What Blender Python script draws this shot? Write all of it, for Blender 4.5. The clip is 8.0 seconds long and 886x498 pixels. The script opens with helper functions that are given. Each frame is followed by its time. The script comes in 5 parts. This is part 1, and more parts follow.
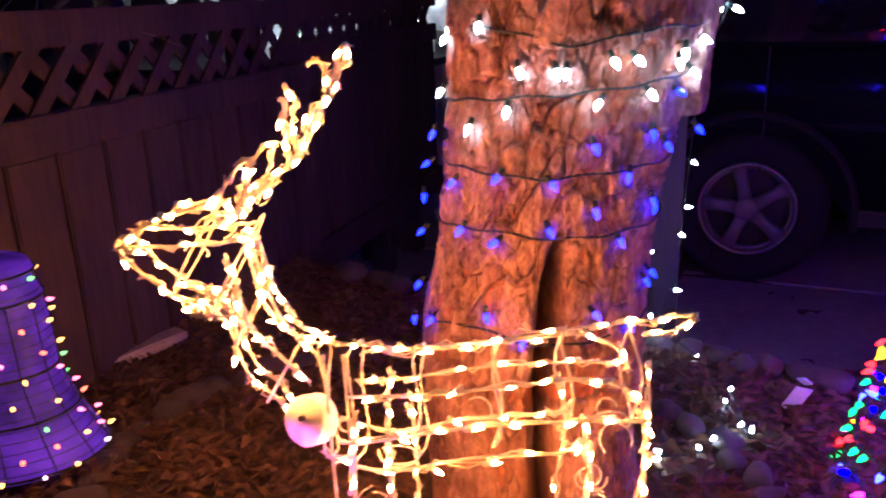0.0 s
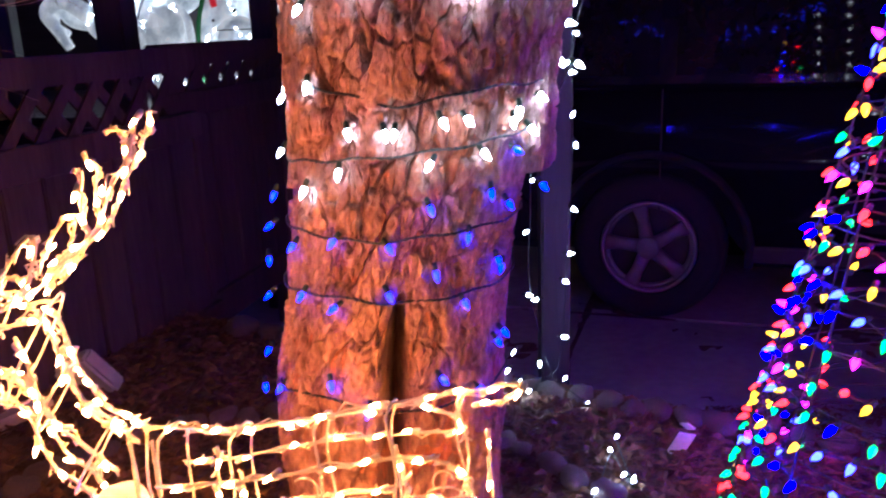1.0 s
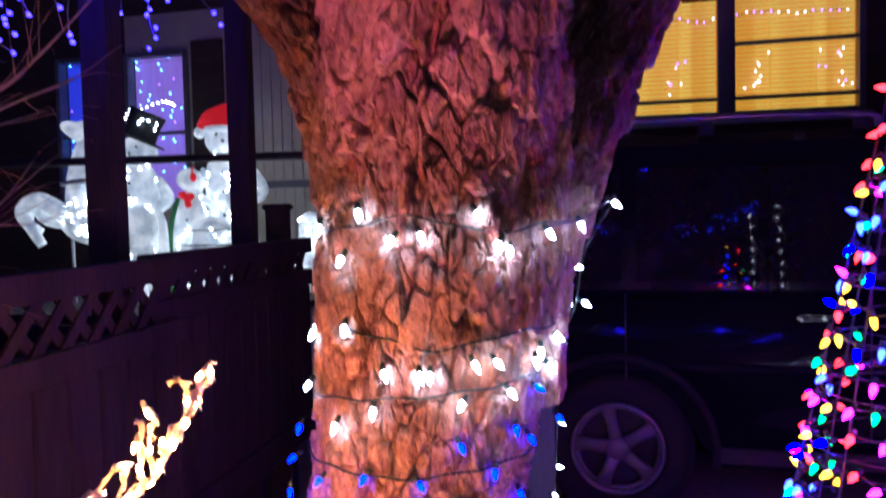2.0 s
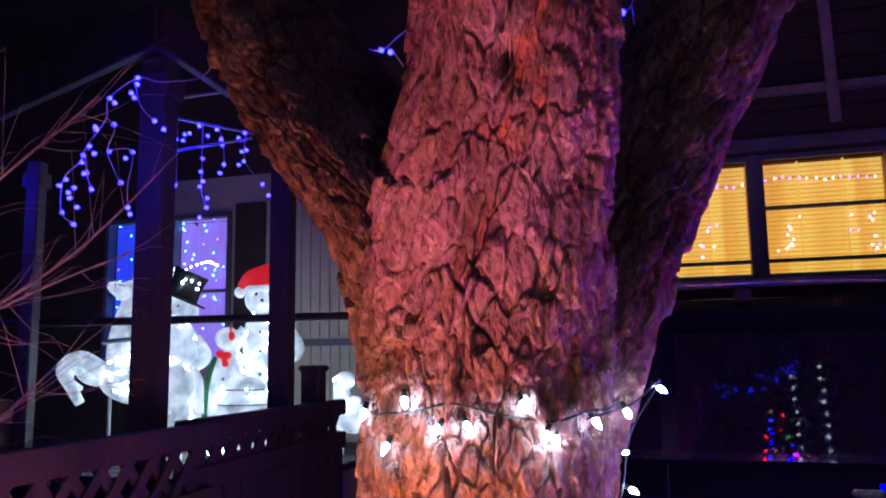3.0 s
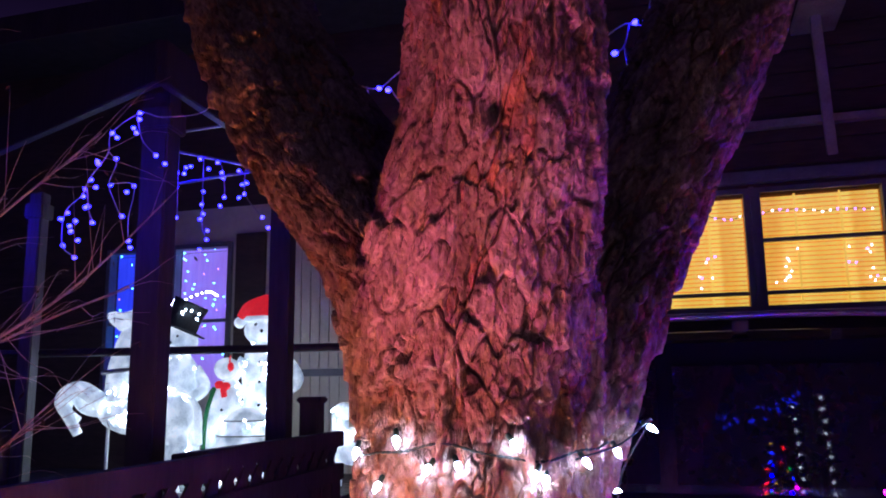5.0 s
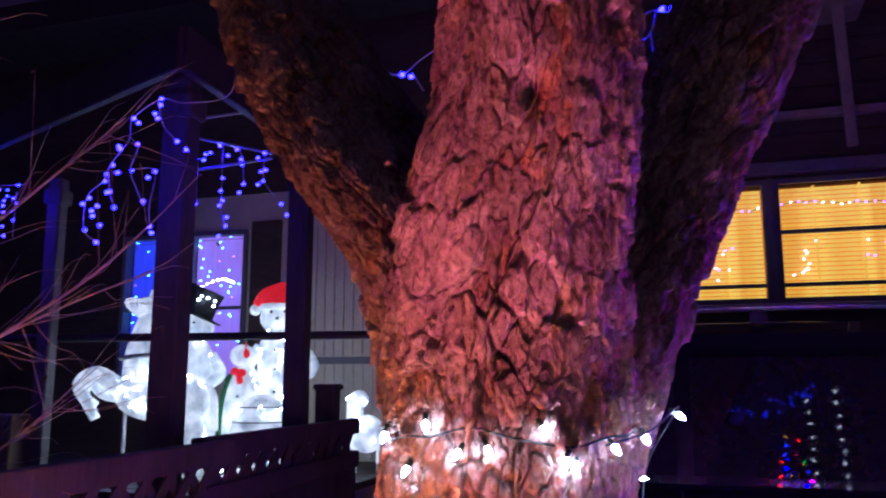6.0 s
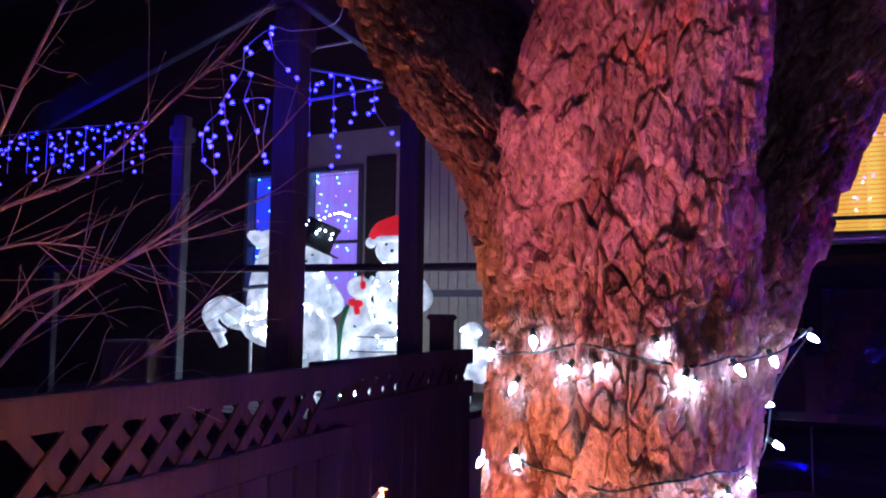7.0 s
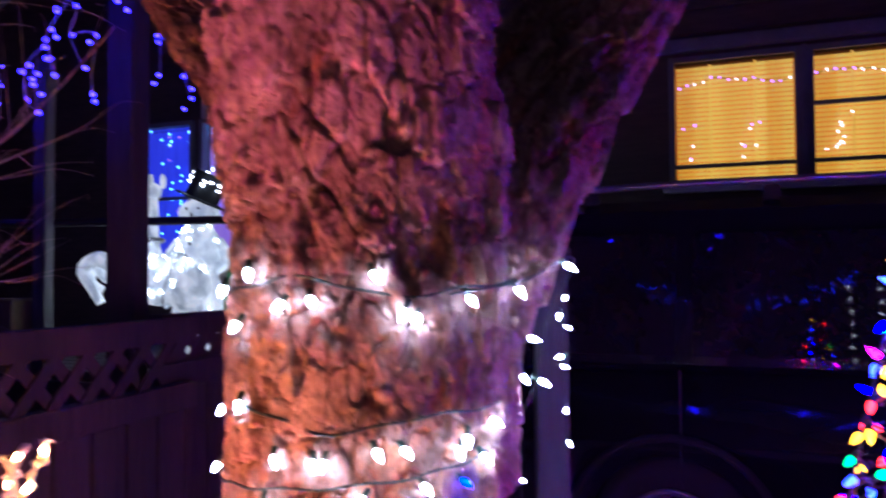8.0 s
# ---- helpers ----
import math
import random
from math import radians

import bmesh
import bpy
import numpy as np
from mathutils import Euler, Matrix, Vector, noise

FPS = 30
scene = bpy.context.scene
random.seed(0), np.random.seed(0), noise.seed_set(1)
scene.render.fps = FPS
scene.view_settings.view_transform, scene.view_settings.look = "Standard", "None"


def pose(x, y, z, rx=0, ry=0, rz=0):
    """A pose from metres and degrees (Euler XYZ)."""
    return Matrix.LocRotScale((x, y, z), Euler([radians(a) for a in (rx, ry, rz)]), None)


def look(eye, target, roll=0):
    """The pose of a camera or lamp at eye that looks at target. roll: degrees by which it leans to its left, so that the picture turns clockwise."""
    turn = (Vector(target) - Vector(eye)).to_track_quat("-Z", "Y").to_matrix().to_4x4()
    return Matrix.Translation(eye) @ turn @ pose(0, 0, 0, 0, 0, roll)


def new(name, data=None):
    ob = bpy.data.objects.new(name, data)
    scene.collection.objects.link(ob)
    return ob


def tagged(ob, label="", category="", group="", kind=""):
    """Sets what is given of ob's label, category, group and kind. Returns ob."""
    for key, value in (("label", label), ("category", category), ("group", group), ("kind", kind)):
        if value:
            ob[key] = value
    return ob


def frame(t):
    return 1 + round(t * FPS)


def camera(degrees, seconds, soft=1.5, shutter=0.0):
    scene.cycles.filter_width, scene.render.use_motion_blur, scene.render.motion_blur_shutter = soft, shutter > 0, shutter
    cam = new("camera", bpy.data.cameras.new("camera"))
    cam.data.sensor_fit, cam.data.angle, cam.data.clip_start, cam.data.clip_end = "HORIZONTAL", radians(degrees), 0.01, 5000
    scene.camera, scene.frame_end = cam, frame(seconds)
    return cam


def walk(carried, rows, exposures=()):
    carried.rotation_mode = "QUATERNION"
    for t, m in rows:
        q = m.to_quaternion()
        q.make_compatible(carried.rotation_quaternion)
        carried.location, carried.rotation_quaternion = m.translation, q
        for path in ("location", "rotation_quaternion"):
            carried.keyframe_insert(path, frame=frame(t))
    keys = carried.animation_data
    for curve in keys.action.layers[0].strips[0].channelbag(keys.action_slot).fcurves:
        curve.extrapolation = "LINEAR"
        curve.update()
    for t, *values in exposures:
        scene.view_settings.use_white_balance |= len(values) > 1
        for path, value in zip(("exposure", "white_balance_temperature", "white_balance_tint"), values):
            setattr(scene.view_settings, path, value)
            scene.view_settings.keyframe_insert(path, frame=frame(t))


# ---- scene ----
cam = camera(57.7, 8.0, soft=1.9, shutter=0.35)
PATH = [
    (0.0, (0.072, 0.161, 1.296), (-0.051, 2.059, 0.680), -2.02),
    (0.5, (0.165, 0.188, 1.309), (0.117, 2.095, 0.711), -2.21),
    (1.0, (0.216, 0.216, 1.318), (0.248, 2.143, 0.781), -2.26),
    (1.5, (0.178, 0.214, 1.362), (0.350, 2.173, 1.000), -1.12),
    (1.8, (0.128, 0.181, 1.401), (0.303, 2.163, 1.195), -1.33),
    (2.0, (0.094, 0.164, 1.414), (0.280, 2.153, 1.318), -1.29),
    (2.2, (0.077, 0.151, 1.430), (0.259, 2.143, 1.434), -1.31),
    (3.3, (0.073, 0.139, 1.473), (0.172, 2.112, 1.782), -0.77),
    (3.5, (0.074, 0.135, 1.480), (0.179, 2.109, 1.782), -1.03),
    (4.0, (0.083, 0.122, 1.482), (0.179, 2.093, 1.812), -1.05),
    (4.5, (0.087, 0.117, 1.483), (0.187, 2.083, 1.833), -0.87),
    (5.8, (0.068, 0.119, 1.470), (0.188, 2.085, 1.817), -0.52),
    (6.0, (0.058, 0.123, 1.471), (0.140, 2.094, 1.798), -0.02),
    (6.5, (0.042, 0.138, 1.457), (-0.038, 2.117, 1.733), 0.73),
    (7.0, (0.071, 0.183, 1.439), (-0.133, 2.165, 1.613), 0.65),
    (7.5, (0.202, 0.266, 1.428), (-0.027, 2.247, 1.584), 0.73),
    (8.0, (0.345, 0.313, 1.405), (0.294, 2.311, 1.475), -0.37),
]
walk(cam, [(t, look(eye, aim, roll)) for t, eye, aim, roll in PATH], exposures=[(0.0, -0.10, 6200, 16), (1.0, 0.06, 6000, 16), (2.0, 0.34, 5750, 14), (3.3, 0.70, 5500, 13), (7.0, 0.70, 5500, 20), (8.0, 0.4, 5650, 20)])

# ---- night sky ----
world = bpy.data.worlds.new("night")
scene.world = world
world.use_nodes = True
wt = world.node_tree
sky_at, sky_split, sky_ramp = wt.nodes.new("ShaderNodeTexCoord"), wt.nodes.new("ShaderNodeSeparateXYZ"), wt.nodes.new("ShaderNodeValToRGB")
wt.links.new(sky_at.outputs["Generated"], sky_split.inputs[0])
wt.links.new(sky_split.outputs["Z"], sky_ramp.inputs[0])
sky_ramp.color_ramp.elements[0].color, sky_ramp.color_ramp.elements[1].color = (0.024, 0.011, 0.046, 1), (0.0035, 0.0016, 0.0075, 1)
sky_ramp.color_ramp.elements[0].position, sky_ramp.color_ramp.elements[1].position = 0.04, 0.42
wt.links.new(sky_ramp.outputs[0], wt.nodes["Background"].inputs[0])
wt.nodes["Background"].inputs[1].default_value = 1.0


def lamp(name, kind, place, energy, colour, size=0.1, aim=None):
    data = bpy.data.lights.new(name, kind)
    data.energy, data.color = energy, colour
    if kind == "AREA":
        data.size = size
    else:
        data.shadow_soft_size = size
    ob = new(name, data)
    ob.matrix_world = look(place, aim) if aim else pose(*place)
    return ob


# spot added out of view to brighten the trunk; no such lamp is known
ADDED_FLOOD, ADDED_FLOOD_AIM = Vector((-0.27, 0.93, 0.47)), Vector((0.22, 1.16, 1.70))
added_flood_light = lamp("added_flood_light", "SPOT", ADDED_FLOOD + (ADDED_FLOOD_AIM - ADDED_FLOOD).normalized() * 0.03, 29, (1.0, 0.13, 0.60), 0.035, ADDED_FLOOD_AIM)
added_flood_light.data.spot_size, added_flood_light.data.spot_blend = radians(56), 1.0

# ---- materials ----
def material(name, colour, rough=0.7, metal=0.0, second=None, scale=8.0, detail=6.0, bump=0.0, bump_scale=None, stretch=(1, 1, 1),
             emit=None, power=0.0, trans=0.0, coat=0.0, spot=0.0):
    """Two-scale noise mix between two colours, fine bump, optional glow."""
    mat = bpy.data.materials.new(name)
    mat.use_nodes = True
    nt = mat.node_tree
    bsdf = nt.nodes["Principled BSDF"]
    bsdf.inputs["Roughness"].default_value = rough
    bsdf.inputs["Metallic"].default_value = metal
    bsdf.inputs["Coat Weight"].default_value = coat
    bsdf.inputs["Transmission Weight"].default_value = trans
    c1 = (*colour, 1)
    c2 = (*(second or [c * 0.6 for c in colour]), 1)
    tc = nt.nodes.new("ShaderNodeTexCoord")
    mp = nt.nodes.new("ShaderNodeMapping")
    mp.inputs["Scale"].default_value = stretch
    nt.links.new(tc.outputs["Object"], mp.inputs[0])
    big, fine = nt.nodes.new("ShaderNodeTexNoise"), nt.nodes.new("ShaderNodeTexNoise")
    big.inputs["Scale"].default_value, big.inputs["Detail"].default_value = scale, detail
    fine.inputs["Scale"].default_value, fine.inputs["Detail"].default_value = scale * 9, 4
    nt.links.new(mp.outputs[0], big.inputs["Vector"])
    nt.links.new(mp.outputs[0], fine.inputs["Vector"])
    add = nt.nodes.new("ShaderNodeMath")
    add.operation = "MULTIPLY_ADD"
    add.inputs[1].default_value = 0.45
    nt.links.new(fine.outputs[0], add.inputs[0])
    half = nt.nodes.new("ShaderNodeMath")
    half.operation = "MULTIPLY"
    half.inputs[1].default_value = 0.6
    nt.links.new(big.outputs[0], half.inputs[0])
    nt.links.new(half.outputs[0], add.inputs[2])
    ramp = nt.nodes.new("ShaderNodeValToRGB")
    ramp.color_ramp.elements[0].position, ramp.color_ramp.elements[1].position = 0.36, 0.68
    ramp.color_ramp.elements[0].color, ramp.color_ramp.elements[1].color = c2, c1
    nt.links.new(add.outputs[0], ramp.inputs[0])
    nt.links.new(ramp.outputs[0], bsdf.inputs["Base Color"])
    if bump:
        bp = nt.nodes.new("ShaderNodeBump")
        bp.inputs["Strength"].default_value, bp.inputs["Distance"].default_value = min(bump, 1.0), 0.004 * max(bump, 1)
        tex = fine
        if bump_scale:
            tex = nt.nodes.new("ShaderNodeTexNoise")
            tex.inputs["Scale"].default_value, tex.inputs["Detail"].default_value = bump_scale, 8
            nt.links.new(mp.outputs[0], tex.inputs["Vector"])
        nt.links.new(tex.outputs[0], bp.inputs["Height"])
        nt.links.new(bp.outputs[0], bsdf.inputs["Normal"])
    if emit:
        bsdf.inputs["Emission Color"].default_value = (*emit, 1)
        bsdf.inputs["Emission Strength"].default_value = power
    return mat


def glow(name, colour, power, body=None):
    return material(name, body or colour, 0.3, emit=colour, power=power, scale=40)


M_BARK = material("bark", (0.47, 0.285, 0.23), 0.93, second=(0.15, 0.072, 0.056), scale=11, bump=2.2, bump_scale=150, stretch=(1, 1, 0.5))
bt = M_BARK.node_tree
vor = bt.nodes.new("ShaderNodeTexVoronoi")
vor.inputs["Scale"].default_value = 26
vmap = bt.nodes.new("ShaderNodeMapping")
vmap.inputs["Scale"].default_value = (1, 1, 0.5)
bt.links.new(next(n for n in bt.nodes if n.type == "TEX_COORD").outputs["Object"], vmap.inputs[0])
wob = bt.nodes.new("ShaderNodeTexNoise")
wob.inputs["Scale"].default_value = 30
bt.links.new(vmap.outputs[0], wob.inputs["Vector"])
mixv = bt.nodes.new("ShaderNodeVectorMath")
mixv.operation = "MULTIPLY_ADD"
mixv.inputs[1].default_value = (0.05, 0.05, 0.05)
bt.links.new(wob.outputs["Color"], mixv.inputs[0])
bt.links.new(vmap.outputs[0], mixv.inputs[2])
bt.links.new(mixv.outputs[0], vor.inputs["Vector"])
plate = bt.nodes.new("ShaderNodeAttribute")
plate.attribute_name = "plate"
blur = bt.nodes.new("ShaderNodeMath")
blur.operation = "MULTIPLY_ADD"
blur.inputs[1].default_value = 0.22
bt.links.new(vor.outputs["Color"], blur.inputs[0])
bt.links.new(plate.outputs["Fac"], blur.inputs[2])
tint = bt.nodes.new("ShaderNodeValToRGB")
for k, (pos, col) in enumerate(((0.27, (1.35, 0.74, 0.44, 1)), (0.42, (0.74, 0.60, 0.56, 1)), (0.62, (0.98, 0.90, 0.92, 1)), (0.85, (1.3, 1.2, 1.22, 1)))):
    e = tint.color_ramp.elements[k] if k < 2 else tint.color_ramp.elements.new(pos)
    e.position, e.color = pos, col
bt.links.new(blur.outputs[0], tint.inputs[0])
mul = bt.nodes.new("ShaderNodeMix")
mul.data_type, mul.blend_type = "RGBA", "MULTIPLY"
mul.inputs["Factor"].default_value = 0.9
base_in = bt.nodes["Principled BSDF"].inputs["Base Color"]
old = base_in.links[0].from_socket
bt.links.new(old, mul.inputs["A"])
bt.links.new(tint.outputs[0], mul.inputs["B"])
bt.links.new(mul.outputs["Result"], base_in)
# small flakes on the plates
flk = bt.nodes.new("ShaderNodeTexVoronoi")
flk.feature = "DISTANCE_TO_EDGE"
flk.inputs["Scale"].default_value = 60
bt.links.new(mixv.outputs[0], flk.inputs["Vector"])
cut = bt.nodes.new("ShaderNodeMapRange")
cut.inputs["From Max"].default_value = 0.16
bt.links.new(flk.outputs["Distance"], cut.inputs["Value"])
flk_bump = bt.nodes.new("ShaderNodeBump")
flk_bump.inputs["Strength"].default_value, flk_bump.inputs["Distance"].default_value = 0.35, 0.003
bt.links.new(cut.outputs[0], flk_bump.inputs["Height"])
normal_in = bt.nodes["Principled BSDF"].inputs["Normal"]
bt.links.new(normal_in.links[0].from_socket, flk_bump.inputs["Normal"])
bt.links.new(flk_bump.outputs[0], normal_in)
M_SOIL = material("leaf_mulch", (0.16, 0.10, 0.065), 0.95, second=(0.035, 0.022, 0.016), scale=18, bump=3, bump_scale=60)
M_CONCRETE = material("concrete", (0.36, 0.35, 0.34), 0.9, second=(0.24, 0.235, 0.23), scale=2.5, bump=0.6, bump_scale=160)
M_ROCK = material("field_stone", (0.20, 0.15, 0.135), 0.9, second=(0.085, 0.06, 0.055), scale=14, bump=1.5, bump_scale=50)
M_LEAF = material("dry_leaf", (0.17, 0.085, 0.045), 0.85, second=(0.05, 0.026, 0.015), scale=30)
M_TWIG = material("twig_bark", (0.56, 0.36, 0.35), 0.8, second=(0.30, 0.17, 0.16), scale=30, bump=0.8)
M_CORD = material("green_black_cord", (0.012, 0.016, 0.012), 0.5, scale=60)
M_WHITECORD = material("white_cord", (0.58, 0.52, 0.45), 0.45, second=(0.44, 0.39, 0.33), scale=60)
M_FRAME = material("white_enamel_wire", (0.56, 0.5, 0.43), 0.35, second=(0.42, 0.36, 0.31), scale=50)
M_DARKWIRE = material("dark_wire", (0.035, 0.04, 0.035), 0.45, 0.3, scale=60)
M_PLASTIC = material("white_plastic", (0.78, 0.74, 0.70), 0.4, second=(0.66, 0.62, 0.58), scale=20, bump=0.2)
M_WARM = glow("warm_bulb", (1.0, 0.35, 0.075), 500, (0.9, 0.8, 0.6))
M_WHITE = glow("cool_white_bulb", (0.58, 0.80, 1.0), 82, (0.9, 0.9, 0.9))
M_BLUE = glow("blue_bulb", (0.004, 0.0045, 1.0), 60, (0.01, 0.04, 0.5))
M_ICE = glow("blue_icicle_bulb", (0.020, 0.011, 1.0), 30, (0.1, 0.2, 0.9))
M_FIGBULB = glow("figure_bulb", (0.75, 0.92, 1.0), 40, (0.9, 0.9, 0.9))
M_MIRRORED = glow("distant_white_bulb", (0.85, 0.92, 1.0), 12, (0.9, 0.9, 0.9))
M_MIRRORBLUE = glow("distant_blue_bulb", (0.02, 0.03, 1.0), 9)
M_SILL = material("white_painted_sill", (0.62, 0.6, 0.64), 0.5, second=(0.5, 0.48, 0.52), scale=9)
M_SOCKET = material("green_socket", (0.012, 0.03, 0.015), 0.5, scale=60)
M_WOOD = material("dark_stained_wood", (0.065, 0.048, 0.045), 0.75, second=(0.03, 0.022, 0.021), scale=6, bump=0.8, bump_scale=40, stretch=(1, 1, 0.15))
M_FENCE = material("weathered_red_fence_wood", (0.07, 0.036, 0.037), 0.85, second=(0.03, 0.015, 0.016), scale=6, bump=1.0, bump_scale=45, stretch=(1, 1, 0.15))
M_SIDING = material("beige_metal_siding", (0.68, 0.60, 0.47), 0.55, second=(0.55, 0.48, 0.37), scale=3, bump=0.2)
M_DARKSIDING = material("brown_board_siding", (0.10, 0.065, 0.05), 0.8, second=(0.05, 0.032, 0.026), scale=5, bump=0.8, stretch=(0.2, 0.2, 1))
M_TRIM = material("grey_window_trim", (0.20, 0.19, 0.21), 0.6, second=(0.13, 0.12, 0.14), scale=8)
M_ROOF = material("roof_shingle", (0.06, 0.055, 0.055), 0.9, second=(0.03, 0.028, 0.028), scale=12, bump=1)
M_PAINT = material("dark_car_paint", (0.012, 0.011, 0.018), 0.13, second=(0.009, 0.009, 0.014), scale=3, coat=1.0)
M_CARGLASS = material("tinted_glass", (0.036, 0.032, 0.040), 0.03, scale=3, coat=1.0)
M_YARDPOST = material("dark_yard_post", (0.035, 0.026, 0.034), 0.7, second=(0.018, 0.013, 0.018), scale=7, bump=0.8, stretch=(1, 1, 0.15))
M_BRACE = material("pale_weathered_brace", (0.42, 0.34, 0.30), 0.8, second=(0.26, 0.2, 0.18), scale=7, bump=0.8)
M_RUBBER = material("tyre_rubber", (0.018, 0.018, 0.019), 0.85, scale=30, bump=0.6)
M_ALLOY = material("silver_alloy", (0.27, 0.255, 0.26), 0.45, 0.4, second=(0.19, 0.18, 0.18), scale=20)
M_BLACKPLASTIC = material("black_plastic", (0.02, 0.02, 0.022), 0.55, scale=30)
M_RAIL = material("satin_roof_rail", (0.42, 0.41, 0.45), 0.35, 0.6, scale=20)
M_FIGURE = material("lit_white_mesh_fabric", (0.75, 0.78, 0.8), 0.7, second=(0.38, 0.42, 0.44), scale=14, emit=(0.75, 0.92, 1.0), power=0.5, bump=1.5)
# mottled glow in the fabric stands in for halos round the bulbs
fg = M_FIGURE.node_tree
fig_noise, fig_ramp = fg.nodes.new("ShaderNodeTexNoise"), fg.nodes.new("ShaderNodeValToRGB")
fig_noise.inputs["Scale"].default_value, fig_noise.inputs["Detail"].default_value = 13, 5
fg.links.new(next(n for n in fg.nodes if n.type == "TEX_COORD").outputs["Object"], fig_noise.inputs["Vector"])
fg.links.new(fig_noise.outputs[0], fig_ramp.inputs[0])
fig_ramp.color_ramp.elements[0].position, fig_ramp.color_ramp.elements[1].position = 0.34, 0.68
fig_ramp.color_ramp.elements[0].color, fig_ramp.color_ramp.elements[1].color = (0.20, 0.26, 0.29, 1), (0.95, 1.0, 1.0, 1)
fg.links.new(fig_ramp.outputs[0], fg.nodes["Principled BSDF"].inputs["Emission Color"])
M_BLACKHAT = material("black_felt", (0.012, 0.012, 0.013), 0.8, scale=30, bump=0.5)
# plush and garland are no lamps; a faint glow is put into both
M_REDHAT = material("glowing_red_plush", (0.55, 0.02, 0.03), 0.8, second=(0.4, 0.012, 0.02), scale=40, emit=(0.9, 0.02, 0.03), power=0.35, bump=0.8)
M_GREEN = material("glowing_green_garland", (0.02, 0.12, 0.04), 0.8, scale=40, emit=(0.01, 0.12, 0.03), power=0.2, bump=0.8)
# skin glow stands in for light from inside the bell, patchy by noise
M_BELLMESH = material("glowing_blue_bell_mesh", (0.03, 0.015, 0.40), 0.5, second=(0.012, 0.006, 0.16), scale=30, emit=(0.16, 0.012, 1.0), power=0.45, bump=0.5)
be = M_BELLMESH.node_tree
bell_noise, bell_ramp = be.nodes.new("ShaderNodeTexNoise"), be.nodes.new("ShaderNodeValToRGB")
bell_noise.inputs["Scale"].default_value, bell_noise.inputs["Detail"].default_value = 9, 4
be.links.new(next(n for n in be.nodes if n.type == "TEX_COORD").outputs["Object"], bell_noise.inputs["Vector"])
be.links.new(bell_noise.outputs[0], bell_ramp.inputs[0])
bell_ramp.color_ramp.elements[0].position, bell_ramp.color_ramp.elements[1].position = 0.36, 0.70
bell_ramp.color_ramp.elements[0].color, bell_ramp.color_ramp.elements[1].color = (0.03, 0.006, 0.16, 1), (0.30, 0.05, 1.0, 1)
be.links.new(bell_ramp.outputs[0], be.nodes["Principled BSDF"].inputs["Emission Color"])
# paler grey has the pony's light on the post painted in
M_LITPOST = material("pony_lit_grey_post", (0.15, 0.13, 0.13), 0.8, second=(0.08, 0.07, 0.07), scale=7, bump=0.8, stretch=(1, 1, 0.15))
M_CARTON = material("tan_cardboard", (0.34, 0.23, 0.12), 0.85, second=(0.24, 0.16, 0.08), scale=9, bump=0.3)
M_PAPER = material("white_tag", (0.7, 0.68, 0.72), 0.6, second=(0.5, 0.48, 0.52), scale=12)
COLOURS = {
    "red": glow("red_bulb", (1.0, 0.006, 0.006), 26), "green": glow("green_bulb", (0.0, 0.85, 0.13), 5),
    "blue": glow("deep_blue_bulb", (0.0018, 0.0010, 1.0), 190), "yellow": glow("amber_bulb", (1.0, 0.50, 0.01), 7),
    "pink": glow("magenta_bulb", (1.0, 0.005, 0.95), 60), "pale": glow("pale_blue_bulb", (0.016, 0.024, 1.0), 34),
}
# slats emit in place of room light shining through; stretched noise makes it uneven
M_BLIND = material("glowing_cream_blind_slat", (0.72, 0.56, 0.2), 0.6, second=(0.6, 0.45, 0.15), scale=2.5, emit=(1.0, 0.42, 0.015), power=0.50)
bl = M_BLIND.node_tree
fold, fold_map, fold_ramp = bl.nodes.new("ShaderNodeTexNoise"), bl.nodes.new("ShaderNodeMapping"), bl.nodes.new("ShaderNodeValToRGB")
fold_map.inputs["Scale"].default_value = (9, 9, 0.7)
fold.inputs["Scale"].default_value, fold.inputs["Detail"].default_value = 1.0, 3.0
bl.links.new(next(n for n in bl.nodes if n.type == "TEX_COORD").outputs["Object"], fold_map.inputs[0])
bl.links.new(fold_map.outputs[0], fold.inputs["Vector"])
bl.links.new(fold.outputs[0], fold_ramp.inputs[0])
fold_ramp.color_ramp.elements[0].position, fold_ramp.color_ramp.elements[1].position = 0.36, 0.64
fold_ramp.color_ramp.elements[0].color, fold_ramp.color_ramp.elements[1].color = (0.80, 0.37, 0.018, 1), (1.0, 0.68, 0.10, 1)
bl.links.new(fold_ramp.outputs[0], bl.nodes["Principled BSDF"].inputs["Emission Color"])
M_ROOMWARM = glow("lit_room", (1.0, 0.34, 0.01), 0.10)
M_CURTAIN = material("purple_lit_curtain", (0.5, 0.4, 0.8), 0.8, second=(0.34, 0.26, 0.6), scale=5, emit=(0.42, 0.22, 0.85), power=0.36, stretch=(6, 6, 0.4))
M_CURTAINBLUE = material("blue_lit_curtain", (0.1, 0.12, 0.7), 0.8, second=(0.05, 0.06, 0.5), scale=5, emit=(0.05, 0.07, 0.95), power=0.4, stretch=(6, 6, 0.4))
M_PURPLEDOT = glow("violet_window_bulb", (0.36, 0.13, 1.0), 3.2)
M_WINWHITE = glow("window_white_bulb", (1.0, 0.85, 0.95), 2.6)
M_CYANDOT = glow("cyan_window_bulb", (0.10, 0.45, 1.0), 7)


# ---- mesh helpers ----
def link(name, me, mat, parent=None, label=""):
    ob = new(name, me)
    if mat and not me.materials:
        me.materials.append(mat)
    if parent:
        ob.parent = parent
        ob.matrix_parent_inverse = parent.matrix_world.inverted()
    if label:
        ob["label"] = label
    return ob


